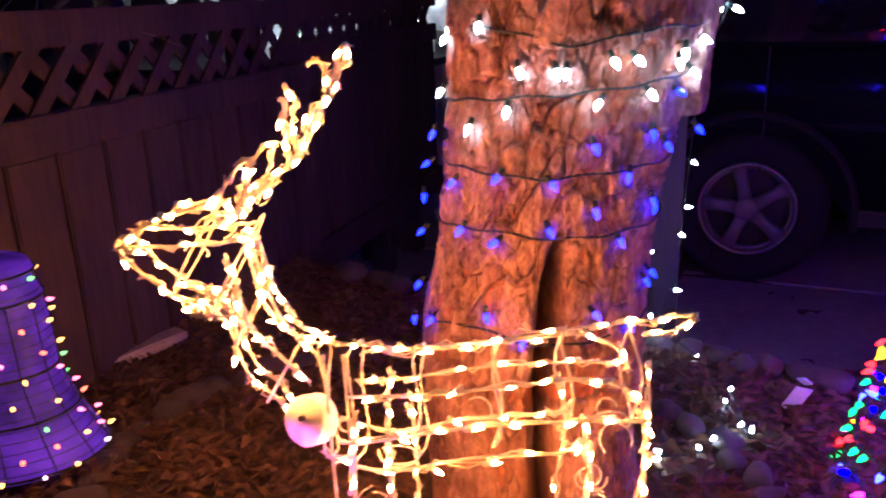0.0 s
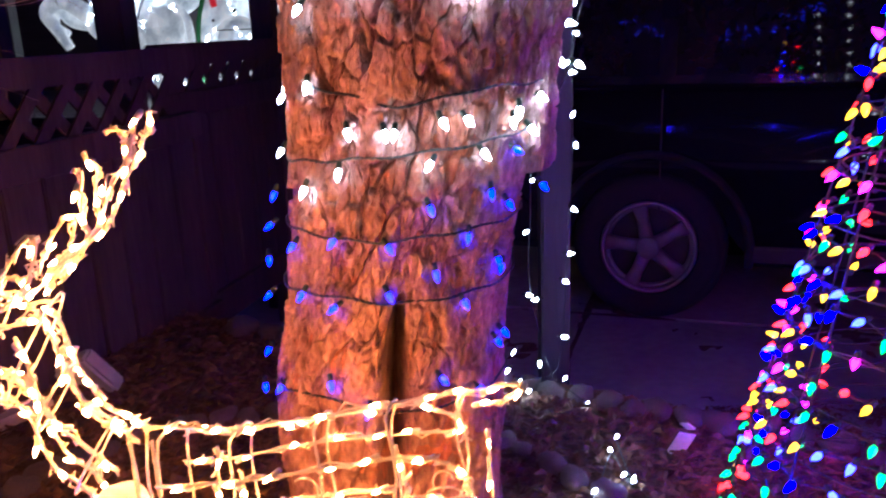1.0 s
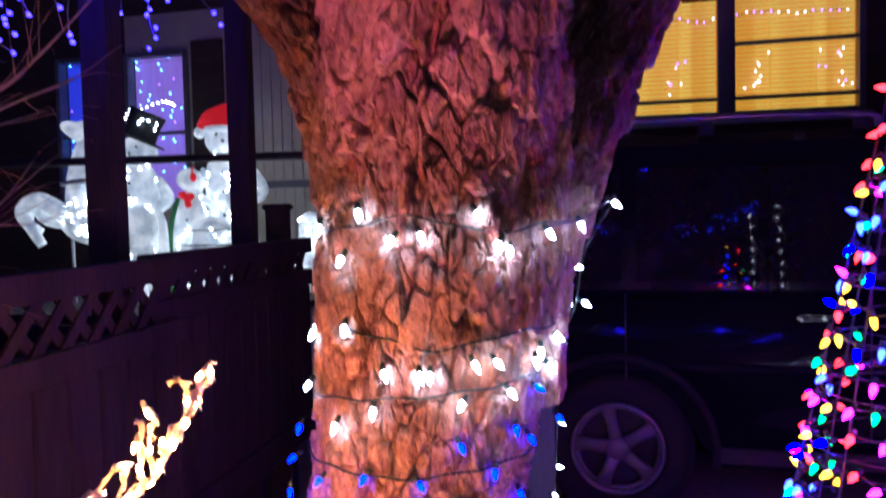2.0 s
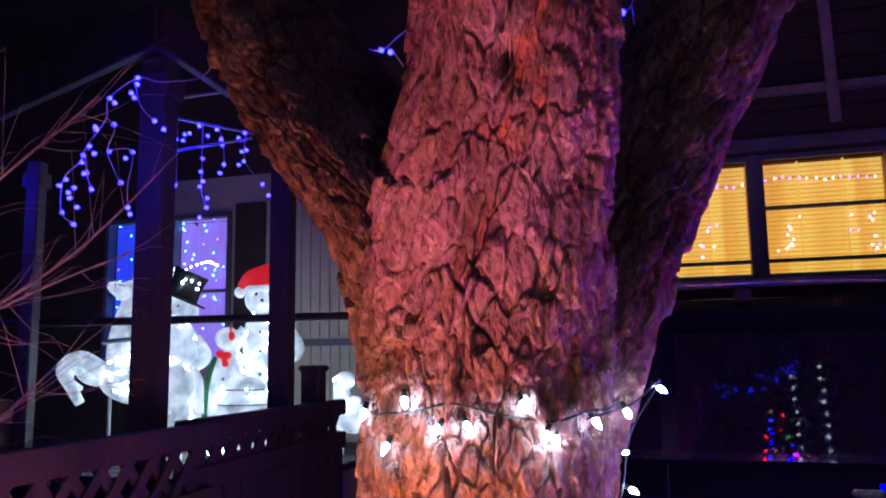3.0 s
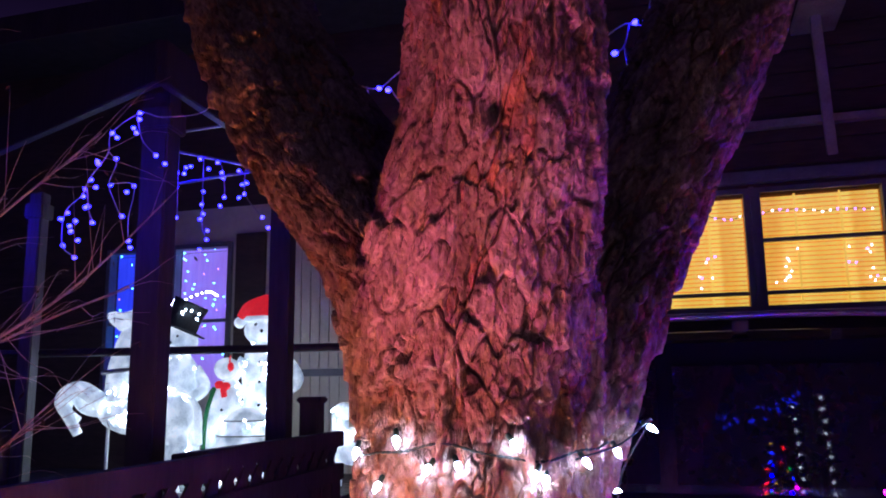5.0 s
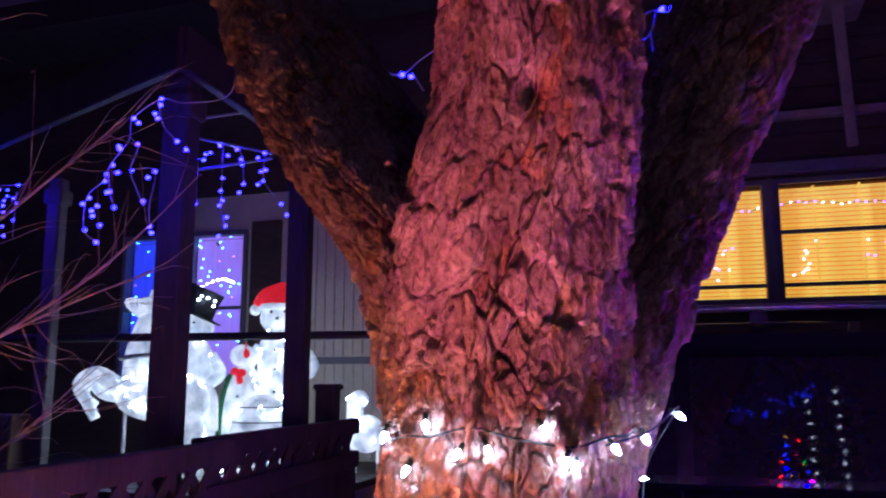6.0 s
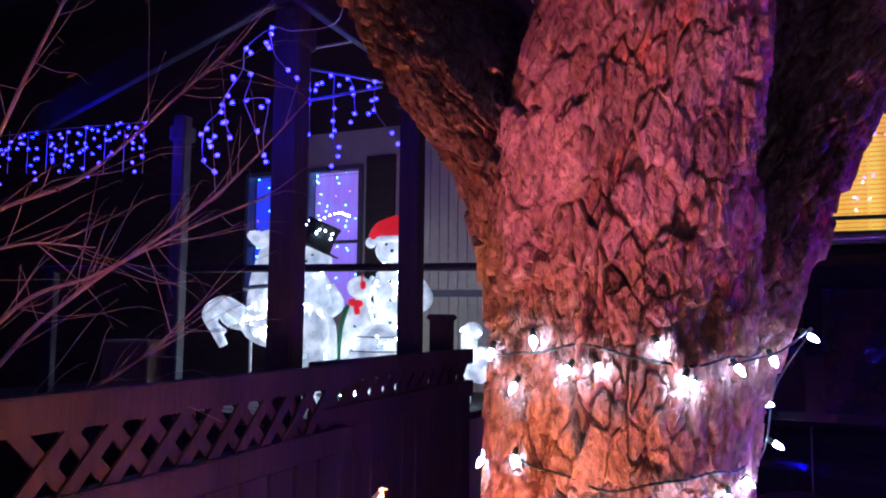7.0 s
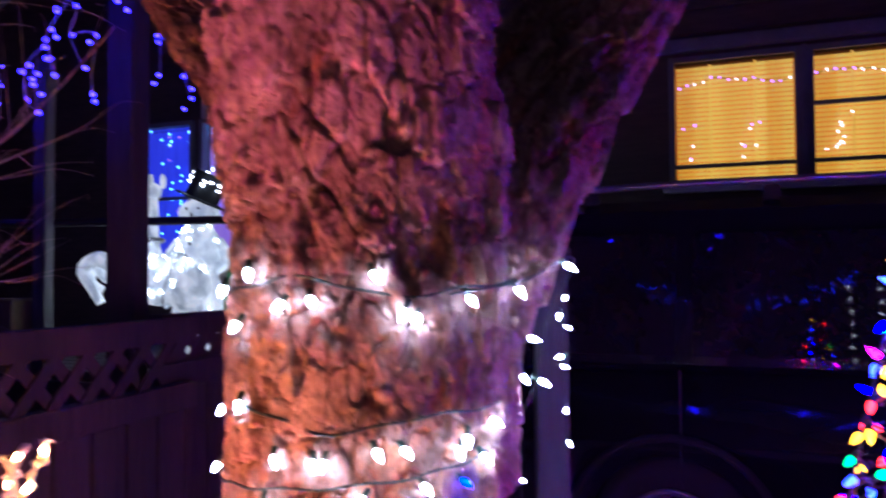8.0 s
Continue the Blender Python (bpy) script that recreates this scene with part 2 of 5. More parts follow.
def part(name, bm, mat, parent=None, label="", smooth=False):
    me = bpy.data.meshes.new(name)
    bmesh.ops.recalc_face_normals(bm, faces=bm.faces)
    bm.to_mesh(me)
    bm.free()
    if smooth:
        me.polygons.foreach_set("use_smooth", [True] * len(me.polygons))
    return link(name, me, mat, parent, label)


def thing(name, place, label, category, group="", kind="", turn=0.0):
    ob = new(name)
    ob.matrix_world = pose(*place, 0, 0, turn)
    return tagged(ob, label, category, group, kind)


def box(bm, centre, size, turn=None, bevel=0.0):
    got = bmesh.ops.create_cube(bm, size=1.0)["verts"]
    m = Matrix.Translation(centre) @ (turn or Matrix()) @ Matrix.Diagonal((*size, 1))
    bmesh.ops.transform(bm, matrix=m, verts=got)
    if bevel:
        edges = list({e for v in got for e in v.link_edges})
        bmesh.ops.bevel(bm, geom=edges, offset=bevel, segments=2, affect="EDGES")
    return bm


def boxed(centre, size, turn=None, bevel=0.0):
    return box(bmesh.new(), centre, size, turn, bevel)


def tube(bm, pts, r, sides=6, closed=False):
    """A round wire along points; r may be a number or one for each point."""
    pts = [Vector(p) for p in pts]
    n = len(pts)
    rings, side = [], None
    for i, p in enumerate(pts):
        a = pts[(i - 1) % n] if closed or i else p
        b = pts[(i + 1) % n] if closed or i < n - 1 else p
        d = (b - a).normalized()
        if side is None:
            side = d.orthogonal().normalized()
        side = (side - d * side.dot(d)).normalized()
        up = d.cross(side)
        rad = r[i] if isinstance(r, (list, tuple)) else r
        rings.append([bm.verts.new(p + rad * (math.cos(k * math.tau / sides) * side + math.sin(k * math.tau / sides) * up)) for k in range(sides)])
    for i in range(n if closed else n - 1):
        a, b = rings[i], rings[(i + 1) % n]
        for k in range(sides):
            bm.faces.new((a[k], a[(k + 1) % sides], b[(k + 1) % sides], b[k]))
    if not closed:
        bm.faces.new(rings[0][::-1])
        bm.faces.new(rings[-1])
    return bm


def spline(pts, n=8):
    """Catmull-Rom through the points."""
    pts = [Vector(p) for p in pts]
    ext = [2 * pts[0] - pts[1], *pts, 2 * pts[-1] - pts[-2]]
    out = []
    for i in range(1, len(ext) - 2):
        p0, p1, p2, p3 = ext[i - 1:i + 3]
        for k in range(n):
            t = k / n
            out.append(0.5 * (2 * p1 + (p2 - p0) * t + (2 * p0 - 5 * p1 + 4 * p2 - p3) * t * t + (3 * p1 - p0 - 3 * p2 + p3) * t ** 3))
    return out + [pts[-1]]


def lathe(bm, profile, centre=(0, 0, 0), sides=24, squash=1.0):
    """A turned body from (radius, height) pairs."""
    rings = []
    for r, z in profile:
        rings.append([bm.verts.new((centre[0] + r * math.cos(k * math.tau / sides), centre[1] + squash * r * math.sin(k * math.tau / sides), centre[2] + z)) for k in range(sides)])
    for a, b in zip(rings, rings[1:]):
        for k in range(sides):
            bm.faces.new((a[k], a[(k + 1) % sides], b[(k + 1) % sides], b[k]))
    bm.faces.new(rings[0][::-1])
    bm.faces.new(rings[-1])
    return bm


def ball(bm, centre, radii, seg=16):
    got = bmesh.ops.create_uvsphere(bm, u_segments=seg, v_segments=max(6, seg // 2), radius=1.0)["verts"]
    bmesh.ops.transform(bm, matrix=Matrix.Translation(centre) @ Matrix.Diagonal((*radii, 1)), verts=got)
    return bm


def mesh_of(name, bm, mat, smooth=True):
    me = bpy.data.meshes.new(name)
    bmesh.ops.recalc_face_normals(bm, faces=bm.faces)
    bm.to_mesh(me)
    bm.free()
    if smooth:
        me.polygons.foreach_set("use_smooth", [True] * len(me.polygons))
    me.materials.append(mat)
    return me


def bulb_mesh(name, mat, length, radius, faceted=False):
    """A pointed bulb along +z with its base at the origin."""
    prof = [(radius * 0.55, 0), (radius * 0.95, length * 0.18), (radius, length * 0.36), (radius * 0.8, length * 0.62), (radius * 0.42, length * 0.86), (radius * 0.08, length)]
    return mesh_of(name, lathe(bmesh.new(), prof, sides=6 if faceted else 8), mat, not faceted)


def socket_mesh(name, length, radius):
    return mesh_of(name, lathe(bmesh.new(), [(radius * 0.7, -length), (radius, -length * 0.8), (radius, 0.0), (radius * 0.6, 0.001)], sides=7), M_SOCKET)


def aimed(place, way):
    return Matrix.Translation(place) @ Vector(way).to_track_quat("Z", "Y").to_matrix().to_4x4()


def hang_bulb(parent, bulb, socket, place, way):
    """A lit bulb with its socket, as parts of a light string."""
    m = aimed(place, way)
    b = link("bulb", bulb, None, parent)
    b.matrix_basis = m
    if socket:
        s = link("socket", socket, None, parent)
        s.matrix_basis = m
    return b


# ---- ground ----
def grid_sheet(name, xs, ys, height, mat):
    verts = [(x, y, height(x, y)) for y in ys for x in xs]
    n = len(xs)
    faces = [(j * n + i, j * n + i + 1, j * n + n + i + 1, j * n + n + i) for j in range(len(ys) - 1) for i in range(n - 1)]
    me = bpy.data.meshes.new(name)
    me.from_pydata(verts, [], faces)
    me.polygons.foreach_set("use_smooth", [True] * len(faces))
    return link(name, me, mat)


def bed(x, y):
    """How far a place lies inside the planting bed round the tree."""
    return 1.0 - math.hypot((x - 0.05) / 1.75, (y - 1.35) / 1.42)


def terrace(x, y):
    """The bed lies on a low bank that slopes across and drops to the driveway."""
    d = (x - 1.16) * -0.342 + (y - 3.62) * -0.94
    f = min(1.0, max(0.0, (d - 1.08) / 0.40))
    return min(0.5, max(0.2, 0.372 - 0.1 * x)) * f * f * (3 - 2 * f) - 0.02 * (1 - f)


def ground_height(x, y):
    n = noise.noise((x * 2.2, y * 2.2, 0)) * 0.02 + noise.noise((x * 9, y * 9, 3)) * 0.010 + noise.noise((x * 27, y * 27, 5)) * 0.006
    return n + terrace(x, y)


def spaced(lo, hi, far, step):
    inner = list(np.arange(lo, hi, step))
    return [-far, -far / 4, lo - 6, lo - 2, *inner, hi, hi + 2, hi + 6, far / 4, far]


tagged(grid_sheet("ground", spaced(-3, 3, 400, 0.03), spaced(-1, 4, 400, 0.03), ground_height, M_SOIL), "dark brown soil covered with dead leaves", "ground", kind="structure")

CAR_U, CAR_N = Vector((0.94, -0.342, 0)), Vector((-0.342, -0.94, 0))
CAR_TURN = math.degrees(math.atan2(-0.342, 0.94))
WHEEL = Vector((1.16, 3.62, 0))
drive = new("driveway")
tagged(drive, "grey concrete driveway slabs with dark joints", "driveway", kind="structure")
for i in range(5):
    for j in range(2):
        at = WHEEL + CAR_U * (-3.0 + 1.83 * i) + CAR_N * (-0.62 + 1.14 * j)
        part("slab", boxed((at.x, at.y, -0.055), (1.81, 1.12, 0.09), Matrix.Rotation(radians(CAR_TURN), 4, "Z"), 0.008), M_CONCRETE, drive)


def leaf_scatter(name, count, where, seed):
    """Curled dead leaves and chips lying on the bed, one object."""
    rng = random.Random(seed)
    verts, faces = [], []
    while len(faces) < count * 2:
        x, y = where(rng)
        z = ground_height(x, y) + rng.uniform(0.003, 0.014)
        a, l, w, c = rng.uniform(0, math.tau), rng.uniform(0.008, 0.030), rng.uniform(0.004, 0.012), rng.uniform(0.0, 0.015)
        u, v = Vector((math.cos(a), math.sin(a), rng.uniform(-0.5, 0.5))), Vector((-math.sin(a), math.cos(a), rng.uniform(-0.5, 0.5)))
        o, k = Vector((x, y, z)), len(verts)
        verts += [o - u * l, o + v * w + Vector((0, 0, c)), o + u * l, o - v * w + Vector((0, 0, c * 0.5))]
        faces += [(k, k + 1, k + 2), (k, k + 2, k + 3)]
    me = bpy.data.meshes.new(name)
    me.from_pydata(verts, [], faces)
    return link(name, me, M_LEAF)


def bed_place(rng):
    while True:
        x, y = rng.uniform(-1.2, 1.9), rng.uniform(0.9, 2.75)
        if math.hypot(x - 0.16, y - 1.5) > 0.24:
            return x, y


tagged(leaf_scatter("fallen_leaves", 26000, bed_place, 4), "brown dead leaves and bark chips on the bed", "leaves", kind="stuff")


def rock_mesh(seed):
    rng = random.Random(seed)
    bm = bmesh.new()
    bmesh.ops.create_icosphere(bm, subdivisions=3, radius=1.0)
    for v in bm.verts:
        n = noise.noise(v.co * 1.1 + Vector((seed * 7.1, 0, 0))) * 0.35 + noise.noise(v.co * 3 + Vector((0, seed * 3.3, 0))) * 0.12
        v.co *= 1 + n
    return mesh_of("stone", bm, M_ROCK)


ROCKS = [rock_mesh(k) for k in range(7)]
rng = random.Random(11)


def lay_stone(x, y, r, label):
    ob = link("stone", ROCKS[rng.randrange(7)], None)
    ob.matrix_world = Matrix.Translation((x, y, terrace(x, y) + r * 0.45)) @ Matrix.Rotation(rng.uniform(0, 6), 4, "Z") @ Matrix.Diagonal((r * 1.25, r, r * 0.8, 1))
    tagged(ob, label, "stone", "stones round the bed")


angle = -20.0
while angle < 205:
    a, r = radians(angle), rng.uniform(0.024, 0.036)
    lay_stone(-0.02 + (0.66 + rng.uniform(-0.02, 0.02)) * math.cos(a), 1.40 + (0.68 + rng.uniform(-0.02, 0.02)) * math.sin(a), r, "rounded reddish field stone in the ring round the tree")
    angle += math.degrees(r * 2.3 / 0.66)
s = -1.1
while s < 2.2:
    r = rng.uniform(0.028, 0.046)
    at = WHEEL + CAR_N * (1.50 + rng.uniform(-0.02, 0.02)) + CAR_U * s
    lay_stone(at.x, at.y, r, "rounded grey field stone along the top of the bank")
    s += r * 2.2

# ---- the tree ----
TRUNK = [(-.1, .17, 1.50, .27), (.1, .165, 1.50, .235), (.3, .15, 1.49, .205), (.6, .137, 1.485, .19), (.8, .147, 1.48, .186), (1.0, .172, 1.48, .184),
         (1.19, .2, 1.475, .19), (1.3, .215, 1.465, .196), (1.45, .22, 1.44, .203), (1.56, .22, 1.395, .198), (1.66, .214, 1.335, .188), (1.75, .214, 1.265, .168),
         (1.86, .226, 1.18, .148), (1.98, .220, 1.11, .137), (2.2, .208, 1.02, .130), (2.6, .2, .93, .125), (3.0, .18, .88, .11)]
LIMB_LEFT = [(1.24, .135, 1.49, .085), (1.36, .142, 1.49, .112), (1.46, .142, 1.495, .13), (1.55, .143, 1.50, .142), (1.68, .106, 1.52, .155), (1.82, .004, 1.57, .155), (1.97, -.075, 1.65, .168), (2.12, -.155, 1.70, .158), (2.25, -.216, 1.74, .146), (2.4, -.276, 1.78, .131), (2.9, -.46, 1.86, .11)]
LIMB_RIGHT = [(1.10, .285, 1.49, .13), (1.28, .282, 1.50, .148), (1.44, .33, 1.51, .158), (1.62, .423, 1.57, .153), (1.815, .548, 1.66, .15), (1.966, .637, 1.71, .147), (2.1, .702, 1.74, .155), (2.25, .773, 1.77, .16), (2.4, .85, 1.80, .155), (2.9, 1.10, 1.90, .13)]


def smooth_rows(rows, z):
    r = np.array(rows)
    fine = np.linspace(r[0, 0], r[-1, 0], 400)
    out = []
    for k in (1, 2, 3):
        v = np.interp(fine, r[:, 0], r[:, k])
        ker = np.hanning(25)
        v = np.convolve(np.pad(v, 12, mode="edge"), ker / ker.sum(), mode="valid")
        out.append(np.interp(z, fine, v))
    return out


def cells(u, v, wrap, seed):
    """Worley cells on a grid that wraps in u: nearest and second distance, and a random value for the nearest cell."""
    rs = np.random.RandomState(seed)
    nv = int(v.max()) + 4
    jx, jy, val = rs.rand(wrap, nv), rs.rand(wrap, nv), rs.rand(wrap, nv)
    iu, iv = np.floor(u).astype(int), np.floor(v).astype(int)
    f1, f2, best, lie = np.full(u.shape, 9.0), np.full(u.shape, 9.0), np.zeros(u.shape), np.zeros(u.shape)
    for du in (-1, 0, 1):
        for dv in (-1, 0, 1):
            cu, cv = (iu + du) % wrap, np.clip(iv + dv, 0, nv - 1)
            d = np.hypot(iu + du + jx[cu, cv] - u, iv + dv + jy[cu, cv] - v)
            nearer = d < f1
            f2 = np.where(nearer, f1, np.minimum(f2, d))
            best = np.where(nearer, val[cu, cv], best)
            lie = np.where(nearer, v - (iv + dv + jy[cu, cv]) + 0.6 * (val[cu, cv] - 0.5) * (u - (iu + du + jx[cu, cv])), lie)
            f1 = np.where(nearer, d, f1)
    return f1, f2, best, lie


def smooth_noise(u, v, wrap, seed):
    rs = np.random.RandomState(seed)
    nv = int(v.max()) + 3
    g = rs.rand(wrap, nv)
    iu, iv = np.floor(u).astype(int), np.floor(v).astype(int)
    fu, fv = u - iu, v - iv
    fu, fv = fu * fu * (3 - 2 * fu), fv * fv * (3 - 2 * fv)
    a, b = g[iu % wrap, iv], g[(iu + 1) % wrap, iv]
    c, d = g[iu % wrap, iv + 1], g[(iu + 1) % wrap, iv + 1]
    return (a * (1 - fu) + b * fu) * (1 - fv) + (c * (1 - fu) + d * fu) * fv


def barked(name, rows, cols_front, step, seed, parent, tall=1.0, slit=False):
    """A tapered, bark-plated limb whose slices follow the rows; finer towards the side that faces the path."""
    z = np.arange(rows[0][0], rows[-1][0], step)
    cx, cy, r = smooth_rows(rows, z)
    front = np.linspace(-125, 125, cols_front, endpoint=False)
    back = np.linspace(125, 235, cols_front // 8, endpoint=False)
    ang = np.radians(np.concatenate([front, back]))
    A, Zg = np.meshgrid(ang, z)
    turns = ((A / math.tau) % 1.0)
    zz = Zg - z[0]
    length = math.tau * float(np.mean(r))

    def layer(width, height, s, warp=0.5):
        n = max(4, int(round(length / width)))
        wu = smooth_noise(turns * n * 1.0, zz / height * 1.0 + 1, n, s + 50) - 0.5
        wv = smooth_noise(turns * n * 1.0, zz / height * 1.0 + 1, n, s + 70) - 0.5
        nu = n * 3
        wu2 = smooth_noise(turns * nu, zz / height * 3.0 + 1, nu, s + 51) - 0.5
        return (turns * n + warp * wu * 1.5 + 0.32 * wu2) % n, np.maximum(zz / height + 1 + warp * wv * 1.6 + 0.4 * (smooth_noise(turns * nu, zz / height * 3.0 + 1, nu, s + 52) - 0.5), 0), n

    nb = max(4, int(length / 0.16))
    lump = smooth_noise(turns * nb, zz / 0.2 + 1, nb, seed + 9) - 0.5
    nf = max(8, int(length / 0.006))
    fine = smooth_noise(turns * nf, zz / 0.010 + 1, nf, seed + 11) - 0.5
    nm = max(6, int(length / 0.09))
    patch = smooth_noise(turns * nm, zz / 0.22 + 1, nm, seed + 13)
    ng = max(8, int(length / 0.05))
    gape = smooth_noise(turns * ng, zz / 0.06 + 1, ng, seed + 15)
    scaly = np.clip((Zg - 1.0) / 0.45, 0, 1)
    u, v, n = layer(0.032, 0.060 * tall, seed, 0.26)
    f1, f2, val, lie = cells(u, v, n, seed)
    crack = np.clip((f2 - f1) / (0.045 + 0.14 * gape * gape), 0, 1) ** 0.5
    u2, v2, n2 = layer(0.012, 0.021 * tall, seed + 5, 0.3)
    g1, g2, val2, lie2 = cells(u2, v2, n2, seed + 5)
    crack2 = np.clip((g2 - g1) / (0.04 + 0.05 * gape), 0, 1) ** 0.5
    u3, v3, n3 = layer(0.062, 0.17 * tall, seed + 17, 0.5)
    h1, h2, val3, lie3 = cells(u3, v3, n3, seed + 17)
    crack3 = np.clip((h2 - h1) / (0.03 + 0.07 * gape), 0, 1) ** 0.5
    rough = np.clip(0.66 + 0.46 * scaly + 0.6 * (patch - 0.5), 0.4, 1.35)
    d = rough * (0.024 * (crack - 1) + 0.014 * (val - 0.7) * crack - 0.006 * lie * crack * scaly + 0.0045 * (crack2 - 1) + 0.0040 * (val2 - 0.6) * crack2
                 + 0.024 * (crack3 - 1) + 0.010 * (val3 - 0.7) * crack3) + 0.018 * lump + 0.0034 * fine * (0.4 + patch)
    if slit:
        s = (A - radians(2) - 0.012 * np.sin(zz * 30)) * 0.185
        deep = np.exp(-(s / (0.003 + 0.016 * np.clip((0.955 - Zg) / 0.13, 0, 1) ** 0.8)) ** 4) * np.clip((0.955 - Zg) / 0.05, 0, 1)
        lips = np.exp(-(s / 0.06) ** 2) * np.clip((0.97 - Zg) / 0.05, 0, 1)
        d = d - 0.155 * deep - 0.010 * lips
        knot = np.exp(-(((A - radians(-6)) * 0.15 / 0.016) ** 2 + ((Zg - 1.83) / 0.018) ** 2))
        d = d - 0.03 * knot
    rr = r[:, None] + d
    X, Y = cx[:, None] + rr * np.sin(A), cy[:, None] - rr * np.cos(A)
    m = len(ang)
    idx = np.arange(len(z) * m).reshape(len(z), m)
    nxt = np.roll(idx, -1, axis=1)
    quads = np.stack([idx[:-1], nxt[:-1], nxt[1:], idx[1:]], -1).reshape(-1, 4)
    me = bpy.data.meshes.new(name)
    co = np.stack([X, Y, Zg], -1).reshape(-1, 3).astype(np.float32)
    me.vertices.add(len(co))
    me.vertices.foreach_set("co", co.ravel())
    me.loops.add(quads.size)
    me.loops.foreach_set("vertex_index", quads.ravel().astype(np.int32))
    me.polygons.add(len(quads))
    me.polygons.foreach_set("loop_start", np.arange(0, quads.size, 4, dtype=np.int32))
    me.polygons.foreach_set("use_smooth", np.ones(len(quads), dtype=bool))
    me.update()
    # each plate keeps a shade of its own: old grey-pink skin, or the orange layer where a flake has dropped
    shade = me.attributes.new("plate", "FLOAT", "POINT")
    flake = np.clip(0.30 * val + 0.22 * val2 + 0.38 * val3 + 0.10 * patch, 0, 1)
    shade.data.foreach_set("value", flake.astype(np.float32).ravel())
    return link(name, me, M_BARK, parent)


tree = thing("tree", (0.165, 1.5, 0), "old forked tree with rough scaly bark and a split trunk", "tree")
barked("trunk", TRUNK, 560, 0.0026, 21, tree, 1.1, slit=True)
barked("limb", LIMB_LEFT, 240, 0.0036, 33, tree)
barked("limb", LIMB_RIGHT, 300, 0.0035, 45, tree, 1.1)


def on_trunk(deg, z, off):
    cx, cy, r = (float(v) for v in smooth_rows(TRUNK, z))
    a = radians(deg)
    return Vector((cx + (r + off) * math.sin(a), cy - (r + off) * math.cos(a), z))


# ---- light strings on the tree ----
B_WHITE = bulb_mesh("white_faceted_bulb", M_WHITE, 0.018, 0.0050, True)
B_BLUE = bulb_mesh("blue_faceted_bulb", M_BLUE, 0.017, 0.0047, True)
SOCKET = socket_mesh("bulb_socket", 0.012, 0.0042)

WHITE_AT = [(-42, 1.41), (6, 1.405), (-73, 1.389), (-26, 1.371), (-15, 1.376), (-52, 1.343), (17, 1.361), (21, 1.355), (41, 1.375), (-83, 1.294), (-83, 1.238), (-83, 1.22), (-50, 1.242),
            (-27, 1.181), (-11, 1.179), (-7, 1.179), (11, 1.192), (21, 1.192), (65, 1.21), (49, 1.197), (46, 1.183), (62, 1.165), (-84, 1.138), (-30, 1.126), (-50, 1.095), (9, 1.135), (31, 1.144)]
BLUE_AT = [(-80, 1.073), (-81, 1.022), (-81, 0.969), (-58, 1.006), (-30, 1.026), (-6, 1.02), (10, 1.074), (30, 1.026), (39, 1.085), (73, 1.075), (52, 1.061), (50, 1.139), (50, 0.977), (55, 0.963),
           (16, 0.978), (-82, 0.907), (-48, 0.937), (-27, 0.927), (-4, 0.951), (31, 0.926), (-81, 0.814), (-79, 0.755), (-67, 0.765), (-28, 0.81), (23, 0.813), (57, 0.841), (63, 0.849), (45, 0.775), (-9, 0.773)]


def ring_cord(bm, z0, z1, start, end, dips, twist):
    """A cord lying round the bark, from one height to another."""
    pts = []
    n = 120
    for i in range(n + 1):
        f = i / n
        deg = start + (end - start) * f
        z = z0 + (z1 - z0) * f + sum(h * math.exp(-((deg - at) / 22.0) ** 2) for at, h in dips) + 0.002 * math.sin(deg * 0.21) + 0.0014 * math.sin(deg * 0.9 + math.pi * twist)
        pts.append(on_trunk(deg, z, 0.001 + 0.0014 * math.cos(deg * 0.9 + math.pi * twist)))
    return tube(bm, pts, 0.0013, 5)


def tree_string(name, label, bulb, spots, rings, seed, hang):
    ob = thing(name, tuple(on_trunk(0, spots[0][1], 0.0)), label, "light string", "light strings on the tree")
    for ring in rings:
        for twist in (0, 1):
            part("cord", ring_cord(bmesh.new(), *ring, twist), M_CORD, ob, "thin dark green cord", True)
    rng = random.Random(seed)
    for deg, z in spots:
        side = abs(deg) > 70
        p = on_trunk(deg, z + 0.007, rng.uniform(*hang) if side else 0.004)
        a = radians(deg)
        out = Vector((math.sin(a), -math.cos(a), 0))
        way = out * rng.uniform(0.15, 0.6) + Vector((rng.uniform(-0.5, 0.5), 0, rng.uniform(-1.0, -0.4)))
        hang_bulb(ob, bulb, SOCKET, p, way)
    return ob


tree_string("white_light_string", "cool white faceted lights on dark cord wound round the trunk", B_WHITE, WHITE_AT,
            [(1.385, 1.40, -110, 110, [(-20, 0.016), (14, -0.012)]), (1.245, 1.232, -95, 110, [(-6, -0.022)]), (1.122, 1.182, -110, 105, [])], 2, (-0.006, 0.010))
tree_string("blue_light_string", "deep blue faceted lights on dark cord wound round the trunk", B_BLUE, BLUE_AT,
            [(1.032, 1.042, -110, 110, [(-12, -0.006)]), (0.935, 0.945, -110, 110, [(-33, 0.008)]), (0.762, 0.775, -110, 100, [(-35, 0.022)])], 5, (0.006, 0.028))

# white lights where the string leaves the trunk along the thick limb
limb_string = thing("white_light_string", (0.46, 1.5, 1.39), "cool white faceted lights hanging from the thick limb", "light string", "light strings on the tree")
LIMB_AT = [(0.415, 1.36, 1.392), (0.485, 1.42, 1.422), (0.44, 1.5, 1.315), (0.455, 1.5, 1.254), (0.43, 1.5, 1.262)]
bm = bmesh.new()
